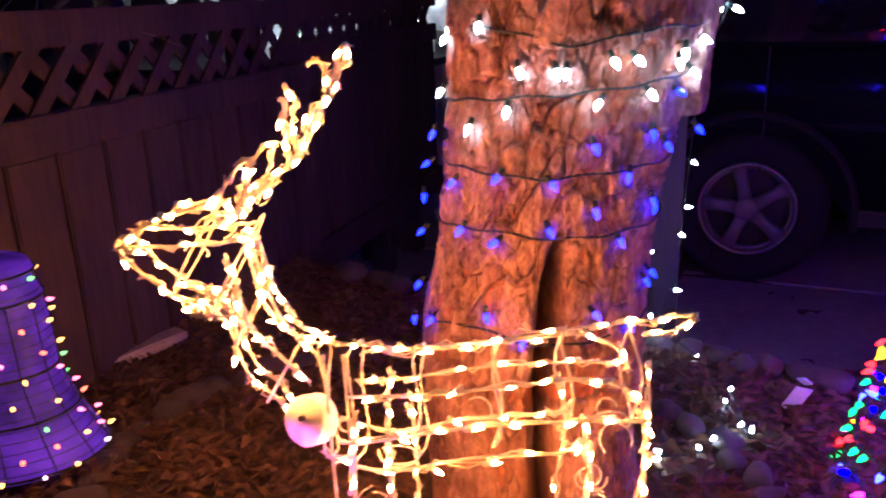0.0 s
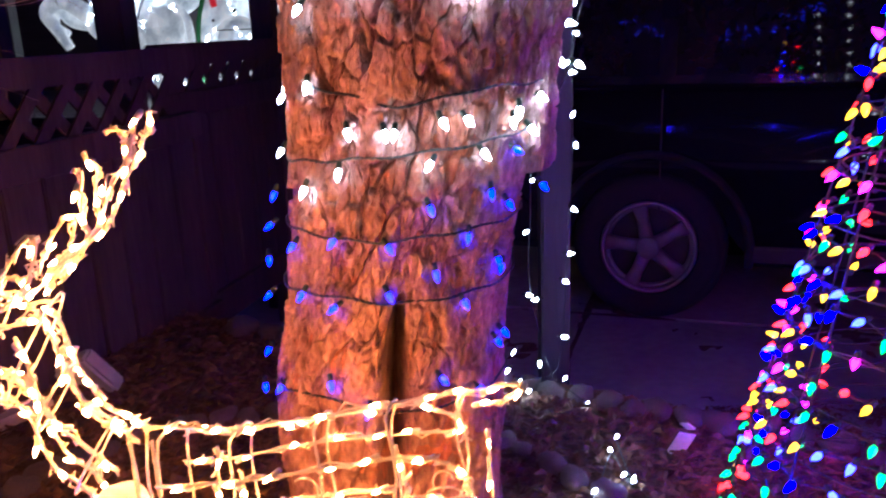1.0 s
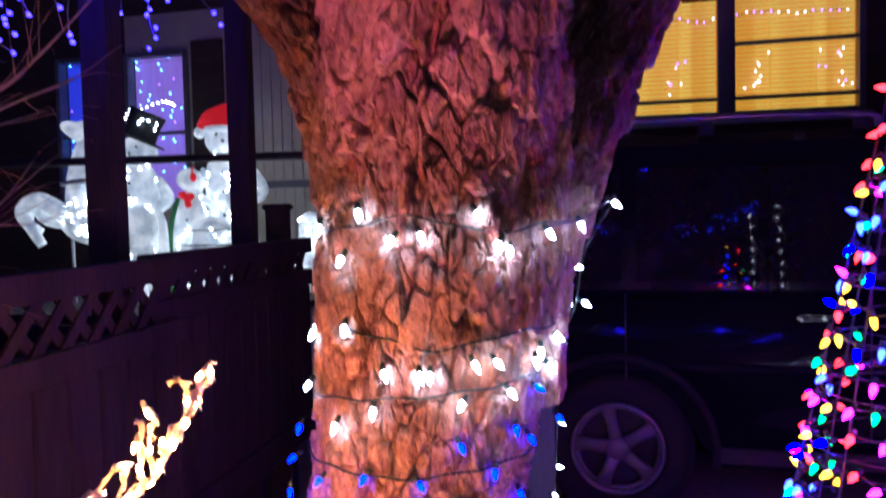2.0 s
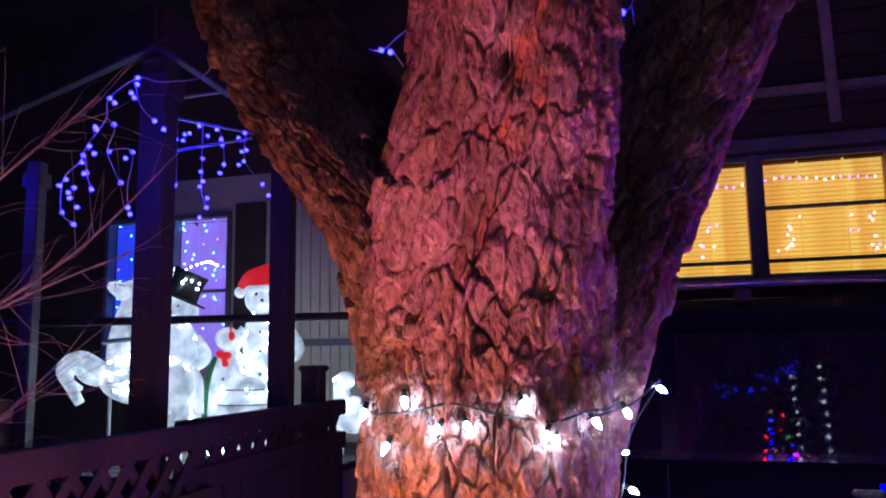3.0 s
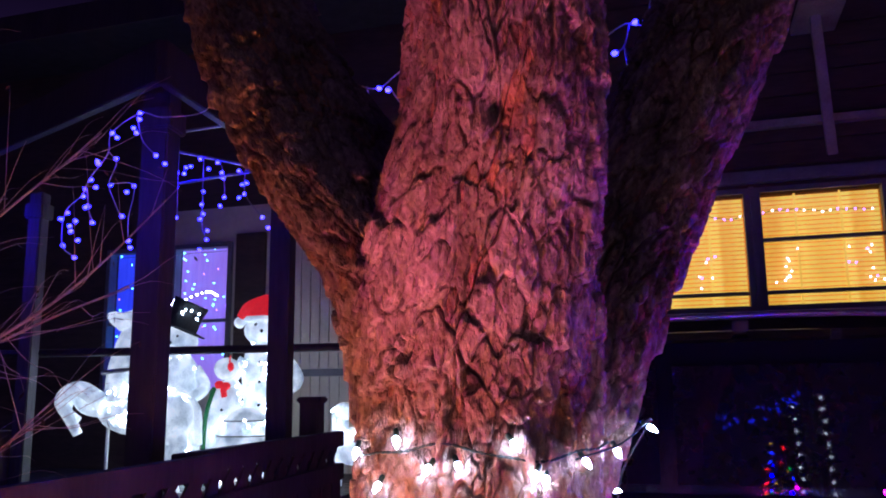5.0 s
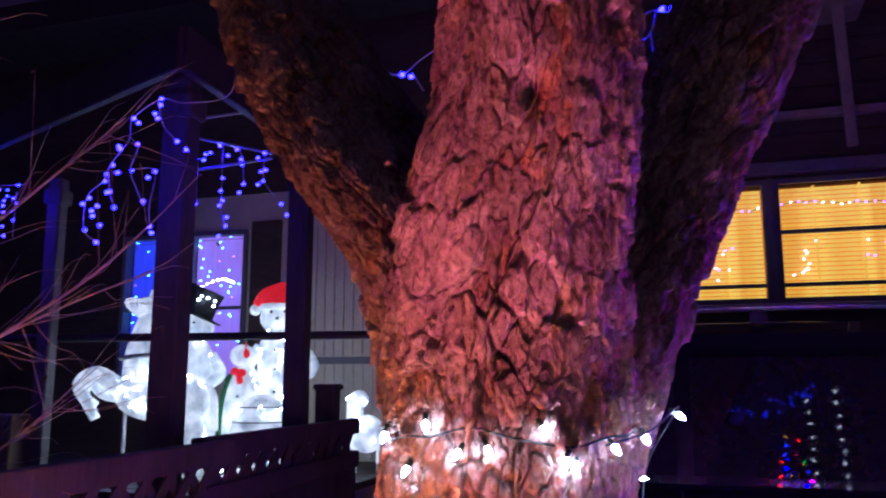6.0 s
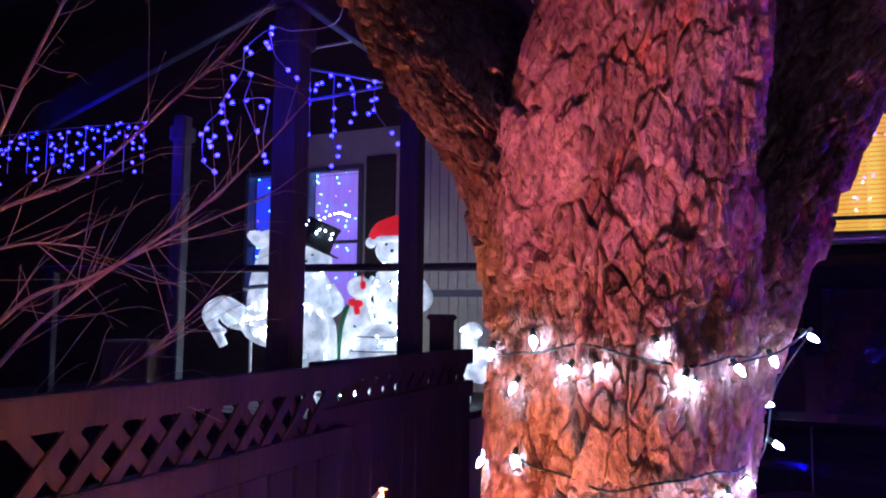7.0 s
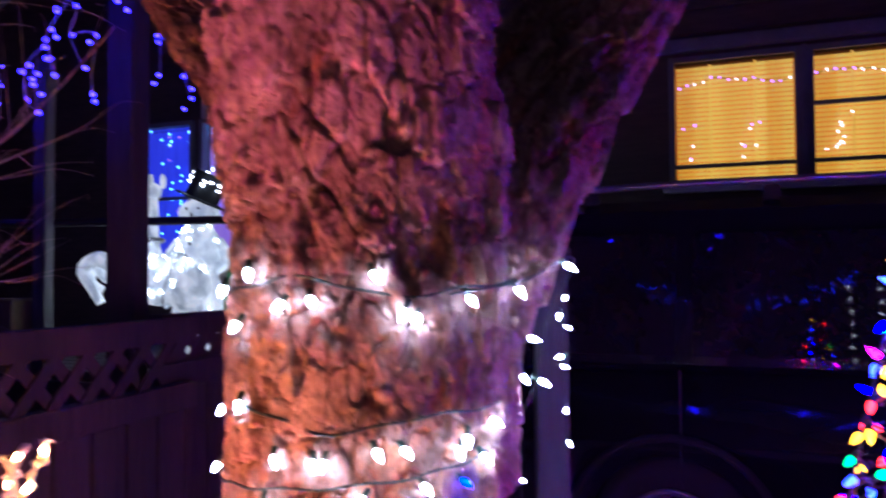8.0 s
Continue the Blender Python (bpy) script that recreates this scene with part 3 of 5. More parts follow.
tube(bm, spline([(0.33, 1.25, 1.385), (0.42, 1.34, 1.40), (0.50, 1.45, 1.43), (0.47, 1.53, 1.34), (0.45, 1.53, 1.24), (0.42, 1.55, 1.18)]), 0.0016)
part("cord", bm, M_CORD, limb_string, "thin dark green cord", True)
rng = random.Random(8)
for p in LIMB_AT:
    hang_bulb(limb_string, B_WHITE, SOCKET, p, (rng.uniform(0.2, 1), rng.uniform(-0.4, 0.2), rng.uniform(-0.8, 0.1)))

# post with its own string of lights
post = thing("yard_post", (0.56, 2.46, 0), "square grey wooden post standing behind the tree", "post")
part("shaft", boxed((0.575, 2.46, 0.75), (0.085, 0.085, 1.48), None, 0.006), M_YARDPOST, post)
part("cap", boxed((0.575, 2.46, 1.47), (0.10, 0.10, 0.025), None, 0.006), M_YARDPOST, post)
post_string = thing("white_light_string", (0.57, 2.2, 0.05), "cool white faceted lights hanging down beside the post", "light string")
HANG = [(0.583, 1.351), (0.568, 1.312), (0.591, 1.276), (0.573, 1.214), (0.571, 1.189), (0.577, 1.082), (0.585, 1.018), (0.577, 0.853), (0.567, 0.733), (0.556, 0.662), (0.553, 0.506),
        (0.492, 0.613), (0.46, 0.627), (0.466, 0.798), (0.477, 0.926), (0.493, 0.439), (0.428, 0.473), (0.413, 0.422), (0.437, 0.386), (0.466, 0.358), (0.396, 0.377), (0.564, 0.388), (0.623, 0.316), (0.544, 0.308)]
for run in ([(0.575, 2.2, 1.44), (0.578, 2.2, 1.2), (0.58, 2.2, 1.0), (0.568, 2.2, 0.75), (0.555, 2.2, 0.5), (0.53, 2.19, 0.41), (0.44, 2.17, 0.40), (0.40, 2.15, 0.36), (0.38, 2.1, 0.33)],
            [(0.47, 2.2, 1.44), (0.475, 2.2, 0.92), (0.468, 2.2, 0.7), (0.49, 2.2, 0.55), (0.53, 2.18, 0.40), (0.58, 2.17, 0.36), (0.64, 2.16, 0.31)]):
    part("cord", tube(bmesh.new(), spline(run), 0.0016), M_CORD, post_string, "thin dark green cord", True)
for x, z in HANG:
    hang_bulb(post_string, B_WHITE, SOCKET, (x, 2.19, z + 0.008), (rng.uniform(-0.9, 1), rng.uniform(-0.6, 0.1), rng.uniform(-0.8, 0.3)))
ground_string = thing("white_light_string", (0.56, 1.75, 0.32), "cool white faceted lights lying on the leaves", "light string")
GROUND_AT = [(0.62, 1.90), (0.63, 1.80), (0.648, 1.964), (0.638, 1.763), (0.549, 1.728), (0.502, 1.673), (0.417, 1.646), (0.396, 1.617)]
part("cord", tube(bmesh.new(), spline([(x, y, terrace(x, y) + 0.02) for x, y in sorted(GROUND_AT)]), 0.0016), M_CORD, ground_string, "thin dark green cord", True)
for x, y in GROUND_AT:
    hang_bulb(ground_string, B_WHITE, SOCKET, (x, y, terrace(x, y) + 0.03), (rng.uniform(-1, 1), rng.uniform(-1, 0.3), rng.uniform(0.0, 0.7)))
part_tag = thing("paper_tag", (0.79, 1.92, 0.3), "crumpled white paper tag standing among the leaves", "tag")
bm = bmesh.new()
box(bm, (0.795, 1.93, 0.33), (0.042, 0.004, 0.085), Matrix.Rotation(radians(14), 4, "Y") @ Matrix.Rotation(radians(25), 4, "X"), 0.001)
part("tag", bm, M_PAPER, part_tag)
bm = bmesh.new()
box(bm, (0.812, 1.935, 0.374), (0.026, 0.004, 0.028), Matrix.Rotation(radians(40), 4, "Y") @ Matrix.Rotation(radians(55), 4, "X"))
part("flap", bm, M_PAPER, part_tag)

# ---- wire reindeer with warm lights ----
MINI = bulb_mesh("mini_bulb", M_WARM, 0.0125, 0.0027)
MINI_BASE = mesh_of("mini_base", lathe(bmesh.new(), [(0.0022, -0.012), (0.0036, -0.01), (0.0036, 0.0), (0.002, 0.001)], sides=6), M_WHITECORD)


def reindeer():
    ob = thing("wire_reindeer", (0.05, 1.1, 0.37), "white wire reindeer wound with warm white mini lights", "light figure")
    rng = random.Random(17)

    def flat(pts, y):
        return spline([(x, y, z) for x, z in pts], 6)

    nose, brow = (-0.388, 1.012), (-0.255, 1.04)
    jaw = [nose, (-0.38, 0.995), (-0.355, 0.968), (-0.318, 0.94), (-0.277, 0.917)]
    top = [nose, (-0.353, 1.03), (-0.319, 1.043), (-0.274, 1.055), brow]
    mid = [(-0.38, 1.012), (-0.297, 1.013), (-0.229, 1.018)]
    nape = [(-0.235, 1.02), (-0.221, 0.996), (-0.211, 0.951), (-0.184, 0.888), (-0.149, 0.872)]
    inner = [(-0.25, 1.0), (-0.242, 0.966), (-0.23, 0.904), (-0.194, 0.864), (-0.16, 0.828)]
    throat = [(-0.333, 0.941), (-0.29, 0.928), (-0.264, 0.897), (-0.246, 0.832), (-0.215, 0.799), (-0.188, 0.757)]
    antler = [(-0.257, 1.026), (-0.202, 1.075), (-0.164, 1.109), (-0.143, 1.152), (-0.12, 1.185), (-0.112, 1.205), (-0.1, 1.236)]
    spur = [(-0.176, 1.10), (-0.178, 1.14), (-0.172, 1.17), (-0.18, 1.178)]
    hook = [(-0.12, 1.185), (-0.128, 1.208), (-0.135, 1.218), (-0.150, 1.216)]
    ear = [(-0.254, 1.047), (-0.24, 1.08), (-0.215, 1.112), (-0.201, 1.116), (-0.208, 1.09), (-0.223, 1.062), (-0.248, 1.04)]
    ridge = [(-0.149, 0.868), (-0.085, 0.862), (-0.025, 0.859), (0.091, 0.87), (0.204, 0.888), (0.26, 0.893), (0.323, 0.901), (0.305, 0.882), (0.268, 0.874)]
    flank = [(-0.108, 0.823), (0.003, 0.827), (0.134, 0.842), (0.198, 0.845), (0.242, 0.821), (0.254, 0.789)]
    rib = [(-0.12, 0.772), (-0.089, 0.769), (0.046, 0.79), (0.163, 0.797), (0.253, 0.797)]
    belly = [(-0.145, 0.731), (-0.07, 0.708), (0.037, 0.727), (0.149, 0.735), (0.178, 0.756)]
    fore = [(-0.10, 0.80), (-0.105, 0.74), (-0.108, 0.64), (-0.102, 0.55), (-0.11, 0.46), (-0.115, 0.375)]
    fore2 = [(-0.065, 0.76), (-0.062, 0.70), (-0.062, 0.62), (-0.058, 0.54), (-0.062, 0.46), (-0.075, 0.375)]
    hind = [(0.25, 0.80), (0.256, 0.72), (0.252, 0.63), (0.232, 0.55), (0.245, 0.45), (0.238, 0.345)]
    hind2 = [(0.18, 0.79), (0.19, 0.71), (0.178, 0.62), (0.182, 0.55), (0.2, 0.45), (0.195, 0.345)]

    runs = [("head_wire", jaw, (1.075, 1.125), 0.030), ("head_wire", top, (1.08, 1.12), 0.034), ("head_wire", mid, (1.06, 1.14), 0.036),
            ("neck_wire", nape, (1.085, 1.115), 0.026), ("neck_wire", inner, (1.065, 1.135), 0.034), ("neck_wire", throat, (1.085, 1.118), 0.027),
            ("antler", antler, (1.12, 1.165), 0.030), ("antler", spur, (1.12, 1.165), 0.03), ("antler", hook, (1.145,), 0.04), ("ear", ear, (1.05, 1.15), 0.04),
            ("back_wire", ridge, (1.1,), 0.033), ("flank_wire", flank, (1.035, 1.165), 0.036), ("flank_wire", rib, (1.02, 1.18), 0.036), ("belly_wire", belly, (1.05, 1.15), 0.040),
            ("leg_wire", fore, (1.035,), 0.034), ("leg_wire", fore2, (1.035,), 0.036), ("leg_wire", hind, (1.035,), 0.032), ("leg_wire", hind2, (1.035,), 0.034),
            ("leg_wire", [(x + 0.028, z) for x, z in fore], (1.165,), 0.034), ("leg_wire", [(x + 0.03, z) for x, z in hind], (1.165,), 0.034),
            ("leg_wire", [(x + 0.02, z) for x, z in fore2], (1.165,), 0.036), ("leg_wire", [(x - 0.02, z) for x, z in hind2], (1.165,), 0.036)]
    lights = thing("warm_light_string", (0.05, 1.1, 0.8), "warm white mini lights clipped along the wire reindeer", "light string")
    for name, pts, ys, gap in runs:
        for y in ys:
            path = flat(pts, y)
            part(name, tube(bmesh.new(), path, 0.0021, 6), M_FRAME, ob, smooth=True)
            # the lead winds loosely round the wire, with a light every few centimetres
            walked, due, lead = 0.0, rng.uniform(0.004, gap), []
            for a, b in zip(path, path[1:]):
                step = (b - a).length
                off = Vector((rng.uniform(-1, 1), rng.uniform(-1, 1), rng.uniform(-1, 1))) * 0.005
                lead.append(a + off)
                while walked + step >= due and step > 0:
                    f = (due - walked) / step
                    p = a.lerp(b, f)
                    if p.z > 0.40:
                        way = (b - a).normalized() * rng.choice((1, 1, -1)) + Vector((rng.uniform(-0.5, 0.5), rng.uniform(-0.9, 0.2), rng.uniform(-0.5, 0.5)))
                        hang_bulb(lights, MINI, MINI_BASE, p + Vector((0, -0.004, 0)) + off, way)
                    due += 1.5 * gap * rng.uniform(0.75, 1.25)
                walked += step
            lead.append(path[-1])
            if len(lead) > 3:
                part("lead", tube(bmesh.new(), lead, 0.0014, 5), M_WHITECORD, lights, smooth=True)
                part("lead", tube(bmesh.new(), [p + Vector((rng.uniform(-1, 1), rng.uniform(-1, 1), rng.uniform(-1, 1))) * 0.006 for p in lead], 0.0013, 5), M_WHITECORD, lights, smooth=True)
    # loops of slack lead
    for k in range(26):
        x, z = rng.choice([(-0.3, 0.99), (-0.26, 1.03), (-0.22, 1.06), (-0.25, 0.95), (-0.12, 0.76), (-0.05, 0.74), (0.05, 0.78), (0.15, 0.78), (0.22, 0.76), (0.2, 0.66), (-0.09, 0.64)])
        y, r = rng.uniform(1.03, 1.13), rng.uniform(0.010, 0.03)
        t0, tilt = rng.uniform(0, 6.28), rng.uniform(-0.8, 0.8)
        part("slack_loop", tube(bmesh.new(), [(x + r * math.cos(t0 + i * 0.45), y + tilt * r * math.sin(t0 + i * 0.45), z + r * 0.8 * math.sin(t0 + i * 0.45)) for i in range(rng.randint(7, 13))], 0.0014, 5), M_WHITECORD, lights, smooth=True)

    # hoops of the body and the neck
    for x, top_z, low_z, w in ((-0.148, 0.868, 0.70, 0.03), (-0.108, 0.864, 0.705, 0.07), (-0.025, 0.859, 0.71, 0.07), (0.075, 0.868, 0.725, 0.07), (0.16, 0.88, 0.735, 0.07), (0.245, 0.89, 0.75, 0.05)):
        c, h = (top_z + low_z) / 2, (top_z - low_z) / 2
        part("hoop", tube(bmesh.new(), [(x + 0.006 * math.sin(k), 1.1 + w * math.sin(k * math.tau / 18), c + h * math.cos(k * math.tau / 18)) for k in range(18)], 0.002, 6, True), M_FRAME, ob, smooth=True)
    for x, z, h in ((-0.30, 0.99, 0.05), (-0.25, 0.97, 0.07), (-0.235, 0.91, 0.04), (-0.2, 0.83, 0.045)):
        part("hoop", tube(bmesh.new(), [(x + 0.6 * h * math.cos(k * math.tau / 14), 1.1 + 0.035 * math.sin(k * math.tau / 14), z + h * math.cos(k * math.tau / 14)) for k in range(14)], 0.0018, 6, True), M_FRAME, ob, smooth=True)
    for x in (-0.14, -0.115):
        part("stake", tube(bmesh.new(), [(x, 1.06, 0.868), (x + 0.003, 1.06, 0.5), (x, 1.06, 0.36)], 0.0026, 6), M_FRAME, ob, smooth=True)
    # round motor housing at the chest
    hub = bmesh.new()
    lathe(hub, [(0.030, -0.017), (0.033, -0.014), (0.033, 0.012), (0.030, 0.017), (0.014, 0.0185), (0.012, 0.022), (0.004, 0.023)], sides=28)
    bmesh.ops.transform(hub, matrix=Matrix.Translation((-0.165, 1.07, 0.772)) @ Matrix.Rotation(radians(70), 4, "X") @ Matrix.Rotation(radians(-25), 4, "Y"), verts=hub.verts)
    case = part("motor_housing", hub, M_PLASTIC, ob, "round white plastic motor housing", True)
    part("screw", tube(bmesh.new(), [(-0.170, 1.052, 0.785), (-0.172, 1.044, 0.788)], 0.004, 8), M_DARKWIRE, case)
    return ob


reindeer()


# ---- bell ----
BELL_GLOW = {"red": glow("bell_red_bulb", (1.0, 0.14, 0.08), 5), "green": glow("bell_green_bulb", (0.25, 1.0, 0.28), 2.2), "yellow": glow("bell_amber_bulb", (1.0, 0.42, 0.10), 5),
             "pink": glow("bell_rose_bulb", (1.0, 0.16, 0.30), 5), "pale": glow("bell_pale_bulb", (0.9, 0.6, 0.8), 3)}


def bell():
    base = Vector((-0.86, 1.45, 0.465))
    deep = 0.7
    ob = thing("lit_bell", tuple(base), "blue mesh bell with coloured mini lights standing on the leaves", "light figure")
    prof = [(0.182, 0.022), (0.197, 0.034), (0.190, 0.052), (0.168, 0.090), (0.154, 0.121), (0.139, 0.165), (0.131, 0.202), (0.131, 0.261), (0.130, 0.296), (0.126, 0.337), (0.113, 0.366), (0.118, 0.384), (0.112, 0.398), (0.02, 0.404)]
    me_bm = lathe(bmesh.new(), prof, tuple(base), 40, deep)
    part("mesh_skin", me_bm, M_BELLMESH, ob, "violet-blue woven mesh with inner light painted as glow", True)
    for r, z in ((0.200, 0.034), (0.157, 0.121), (0.134, 0.202), (0.129, 0.337), (0.121, 0.384)):
        part("hoop", tube(bmesh.new(), [(base.x + r * math.cos(k * math.tau / 40), base.y + deep * r * math.sin(k * math.tau / 40), base.z + z) for k in range(40)], 0.0025, 6, True), M_DARKWIRE, ob, smooth=True)
    for k in range(19):
        z = 0.044 + k * 0.0178
        r = float(np.interp(z, [p[1] for p in prof], [p[0] for p in prof])) + 0.002
        part("mesh_hoop", tube(bmesh.new(), [(base.x + r * math.cos(i * math.tau / 40), base.y + deep * r * math.sin(i * math.tau / 40), base.z + z) for i in range(40)], 0.0009, 4, True), M_DARKWIRE, ob)
    for k in range(14):
        a = k * math.tau / 14 + 0.2
        part("rib", tube(bmesh.new(), [(base.x + (r + 0.003) * math.cos(a), base.y + deep * (r + 0.003) * math.sin(a), base.z + z) for r, z in prof[1:10]], 0.0014, 5), M_DARKWIRE, ob, smooth=True)
    for k in range(3):
        a = k * math.tau / 3 + 0.5
        part("foot_wire", tube(bmesh.new(), [(base.x + 0.19 * math.cos(a), base.y + deep * 0.19 * math.sin(a), base.z + 0.03), (base.x + 0.17 * math.cos(a), base.y + deep * 0.17 * math.sin(a), 0.43)], 0.003, 6), M_DARKWIRE, ob)
    lights = thing("coloured_light_string", tuple(base + Vector((0, 0, 0.3))), "red, amber, green and pale mini lights over the bell", "light string")
    kinds = {k: bulb_mesh(k + "_mini_bulb", BELL_GLOW[k], 0.014, 0.0042) for k in ("red", "green", "yellow", "pink", "pale")}
    amber = bulb_mesh("amber_mini_bulb", BELL_GLOW["yellow"], 0.014, 0.0044)
    rng = random.Random(5)
    for row in range(9):
        z = (0.040, 0.072, 0.108, 0.15, 0.195, 0.24, 0.285, 0.325, 0.37)[row]
        r = float(np.interp(z, [p[1] for p in prof], [p[0] for p in prof])) + 0.004
        n = 15 if row < 2 else 10
        for k in range(n):
            a = (k + 0.5 * (row % 2)) * math.tau / n + rng.uniform(-0.08, 0.08)
            p = base + Vector((r * math.cos(a), deep * r * math.sin(a), z + rng.uniform(-0.008, 0.008)))
            b = kinds[rng.choice(("red", "red", "yellow", "yellow", "green", "pink"))] if row else rng.choice((amber, amber, kinds["pale"]))
            hang_bulb(lights, b, None, p, (math.cos(a), math.sin(a), rng.uniform(-0.2, 0.5)))


bell()


# ---- cone tree of coloured lights ----
def cone_tree(cx, cy, tall, wide, order, gap, label, seed):
    floor = terrace(cx, cy)
    ob = thing("wire_cone_tree", (cx, cy, floor), "tall cone tree of dark wire hoops and ribs", "light figure", "wire cone trees")
    at = lambda z: wide * (1 - z / tall)
    for k in range(8):
        a = k * math.tau / 8 + 0.3
        part("rib", tube(bmesh.new(), [(cx + at(floor) * math.cos(a), cy + at(floor) * math.sin(a), floor), (cx + 0.012 * math.cos(a), cy + 0.012 * math.sin(a), tall)], 0.0024, 6), M_DARKWIRE, ob, smooth=True)
    for k in range(15):
        z = floor + 0.05 + k * 0.105
        r = at(z)
        if r > 0.02:
            part("hoop", tube(bmesh.new(), [(cx + r * math.cos(i * math.tau / 36), cy + r * math.sin(i * math.tau / 36), z) for i in range(36)], 0.0018, 5, True), M_DARKWIRE, ob, smooth=True)
    part("pole", tube(bmesh.new(), [(cx, cy, floor), (cx, cy, tall + 0.05)], 0.010, 10), M_DARKWIRE, ob, smooth=True)
    lights = thing("coloured_light_string", (cx, cy, 0.9), label, "light string")
    sock = socket_mesh("cone_bulb_socket", 0.015, 0.0055)
    rng = random.Random(seed)
    n, a, z, cord = 0, 0.0, floor + 0.02, []
    while z < tall - 0.05:
        r = at(z) + 0.004
        p = Vector((cx + r * math.cos(a), cy + r * math.sin(a), z + rng.uniform(-0.014, 0.014)))
        cord.append(p)
        out = Vector((math.cos(a), math.sin(a), 0))
        way = out * rng.uniform(0.2, 1.3) + Vector((rng.uniform(-0.6, 0.6), rng.uniform(-0.4, 0.4), rng.choice((-1.4, -1.0, -0.7, -0.3, 0.3))))
        if 0.1 < a % math.tau < 1.6:
            way = None
        if way:
            hang_bulb(lights, KINDS[rng.choice(order)], sock, p + out * 0.006, way)
        step = gap / max(r, 0.03) * rng.uniform(0.7, 1.3)
        a += step
        z += 0.060 * step / math.tau
        n += 1
    part("lead", tube(bmesh.new(), cord, 0.0018, 5), M_CORD, lights, "dark green cord", True)


KINDS = {k: bulb_mesh(k + "_cone_bulb", m, 0.025, 0.0068) for k, m in COLOURS.items()}
cone_tree(1.165, 1.62, 1.86, 0.415, ["green", "green", "pink", "pink", "yellow", "yellow", "blue", "blue", "red", "red", "pale", "pale"], 0.056, "large red, green, blue, amber and magenta lights round the cone tree", 23)

# added unseen pink fill lamp on a ground spike beside the path, turned up at the tree
flood = thing("added_flood_lamp", (ADDED_FLOOD.x, ADDED_FLOOD.y, 0.35), "unseen flood lamp with pink lens, added to light the trunk", "lamp")
aim = aimed(ADDED_FLOOD, ADDED_FLOOD_AIM - ADDED_FLOOD)
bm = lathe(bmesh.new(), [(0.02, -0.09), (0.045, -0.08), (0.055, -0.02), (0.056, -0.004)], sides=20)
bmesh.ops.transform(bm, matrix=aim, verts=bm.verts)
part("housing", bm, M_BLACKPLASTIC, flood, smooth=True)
part("spike", tube(bmesh.new(), [ADDED_FLOOD - (ADDED_FLOOD_AIM - ADDED_FLOOD).normalized() * 0.06, (ADDED_FLOOD.x, ADDED_FLOOD.y - 0.03, 0.30)], 0.012, 8), M_BLACKPLASTIC, flood)
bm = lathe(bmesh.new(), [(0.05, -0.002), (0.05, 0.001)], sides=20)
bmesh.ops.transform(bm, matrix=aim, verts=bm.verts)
part("lens", bm, glow("pink_lens", (1.0, 0.07, 0.72), 20), flood, "glowing pink lens of the added lamp")

# ---- house ----
H0, HU, HN = Vector((2.36, 4.94, 0)), Vector((0.94, -0.342, 0)), Vector((-0.342, -0.94, 0))
H_TURN = Matrix.Rotation(math.atan2(-0.342, 0.94), 4, "Z")


def hp(u, out, z):
    return H0 + HU * u + HN * out + Vector((0, 0, z))


def hbox(bm, u0, u1, o0, o1, z0, z1, bevel=0.0):
    return box(bm, hp((u0 + u1) / 2, (o0 + o1) / 2, (z0 + z1) / 2), (abs(u1 - u0), abs(o1 - o0), z1 - z0), H_TURN, bevel)


house = new("wall_house")
tagged(house, "house front with dark boards by the drive and beige ribbed siding on the porch", "house wall", kind="structure")
WIN_Z = (1.93, 2.69)
# wall strips leave the openings free
# panels left of the porch windows take the darker boards to keep that end dim
for u0, u1, z0, z1, mat in ((-0.80, 0.72, 0.0, 1.93, M_DARKSIDING), (-0.80, 0.72, 2.69, 4.2, M_DARKSIDING), (0.72, 7.0, 0.0, 4.2, M_DARKSIDING), (-2.3, -0.80, 0.0, 4.2, M_DARKSIDING),
                            (-3.76, -2.3, 0.0, 2.9, M_SIDING), (-4.28, -3.76, 0.0, 1.50, M_SIDING), (-4.28, -3.76, 2.60, 2.9, M_SIDING), (-4.33, -4.28, 0.0, 2.9, M_DARKSIDING), (-4.88, -4.33, 0.0, 1.5, M_DARKSIDING),
                            (-4.88, -4.33, 2.6, 2.9, M_DARKSIDING), (-9.0, -4.88, 0.0, 2.9, M_DARKSIDING), (-9.0, -2.3, 2.9, 4.2, M_DARKSIDING)):
    part("wall_panel", hbox(bmesh.new(), u0, u1, 0.0, -0.14, z0, z1), mat, house)
for k in range(24):
    u = -3.42 + k * 0.075
    if u > -2.32:
        break
    part("siding_rib", hbox(bmesh.new(), u, u + 0.022, 0.0, 0.012, 1.66, 2.9, 0.004), M_SIDING, house)
    part("siding_rib", hbox(bmesh.new(), u, u + 0.03, 0.0, 0.010, 0.5, 1.62, 0.004), M_SIDING, house)
part("skirt_trim", hbox(bmesh.new(), -3.76, -2.3, 0.0, 0.02, 1.60, 1.65, 0.004), M_TRIM, house)
for k in range(9):
    z = 2.86 + k * 0.15
    part("board", hbox(bmesh.new(), -2.3, 6.9, 0.0, 0.016 + 0.004 * (k % 2), z, z + 0.142, 0.004), M_DARKSIDING, house)
part("head_trim", hbox(bmesh.new(), -1.1, 3.6, 0.0, 0.05, 2.75, 2.83, 0.008), M_TRIM, house)
part("ledger", hbox(bmesh.new(), -0.1, 2.4, 0.02, 0.09, 3.09, 3.14, 0.006), M_BRACE, house)
bm = bmesh.new()
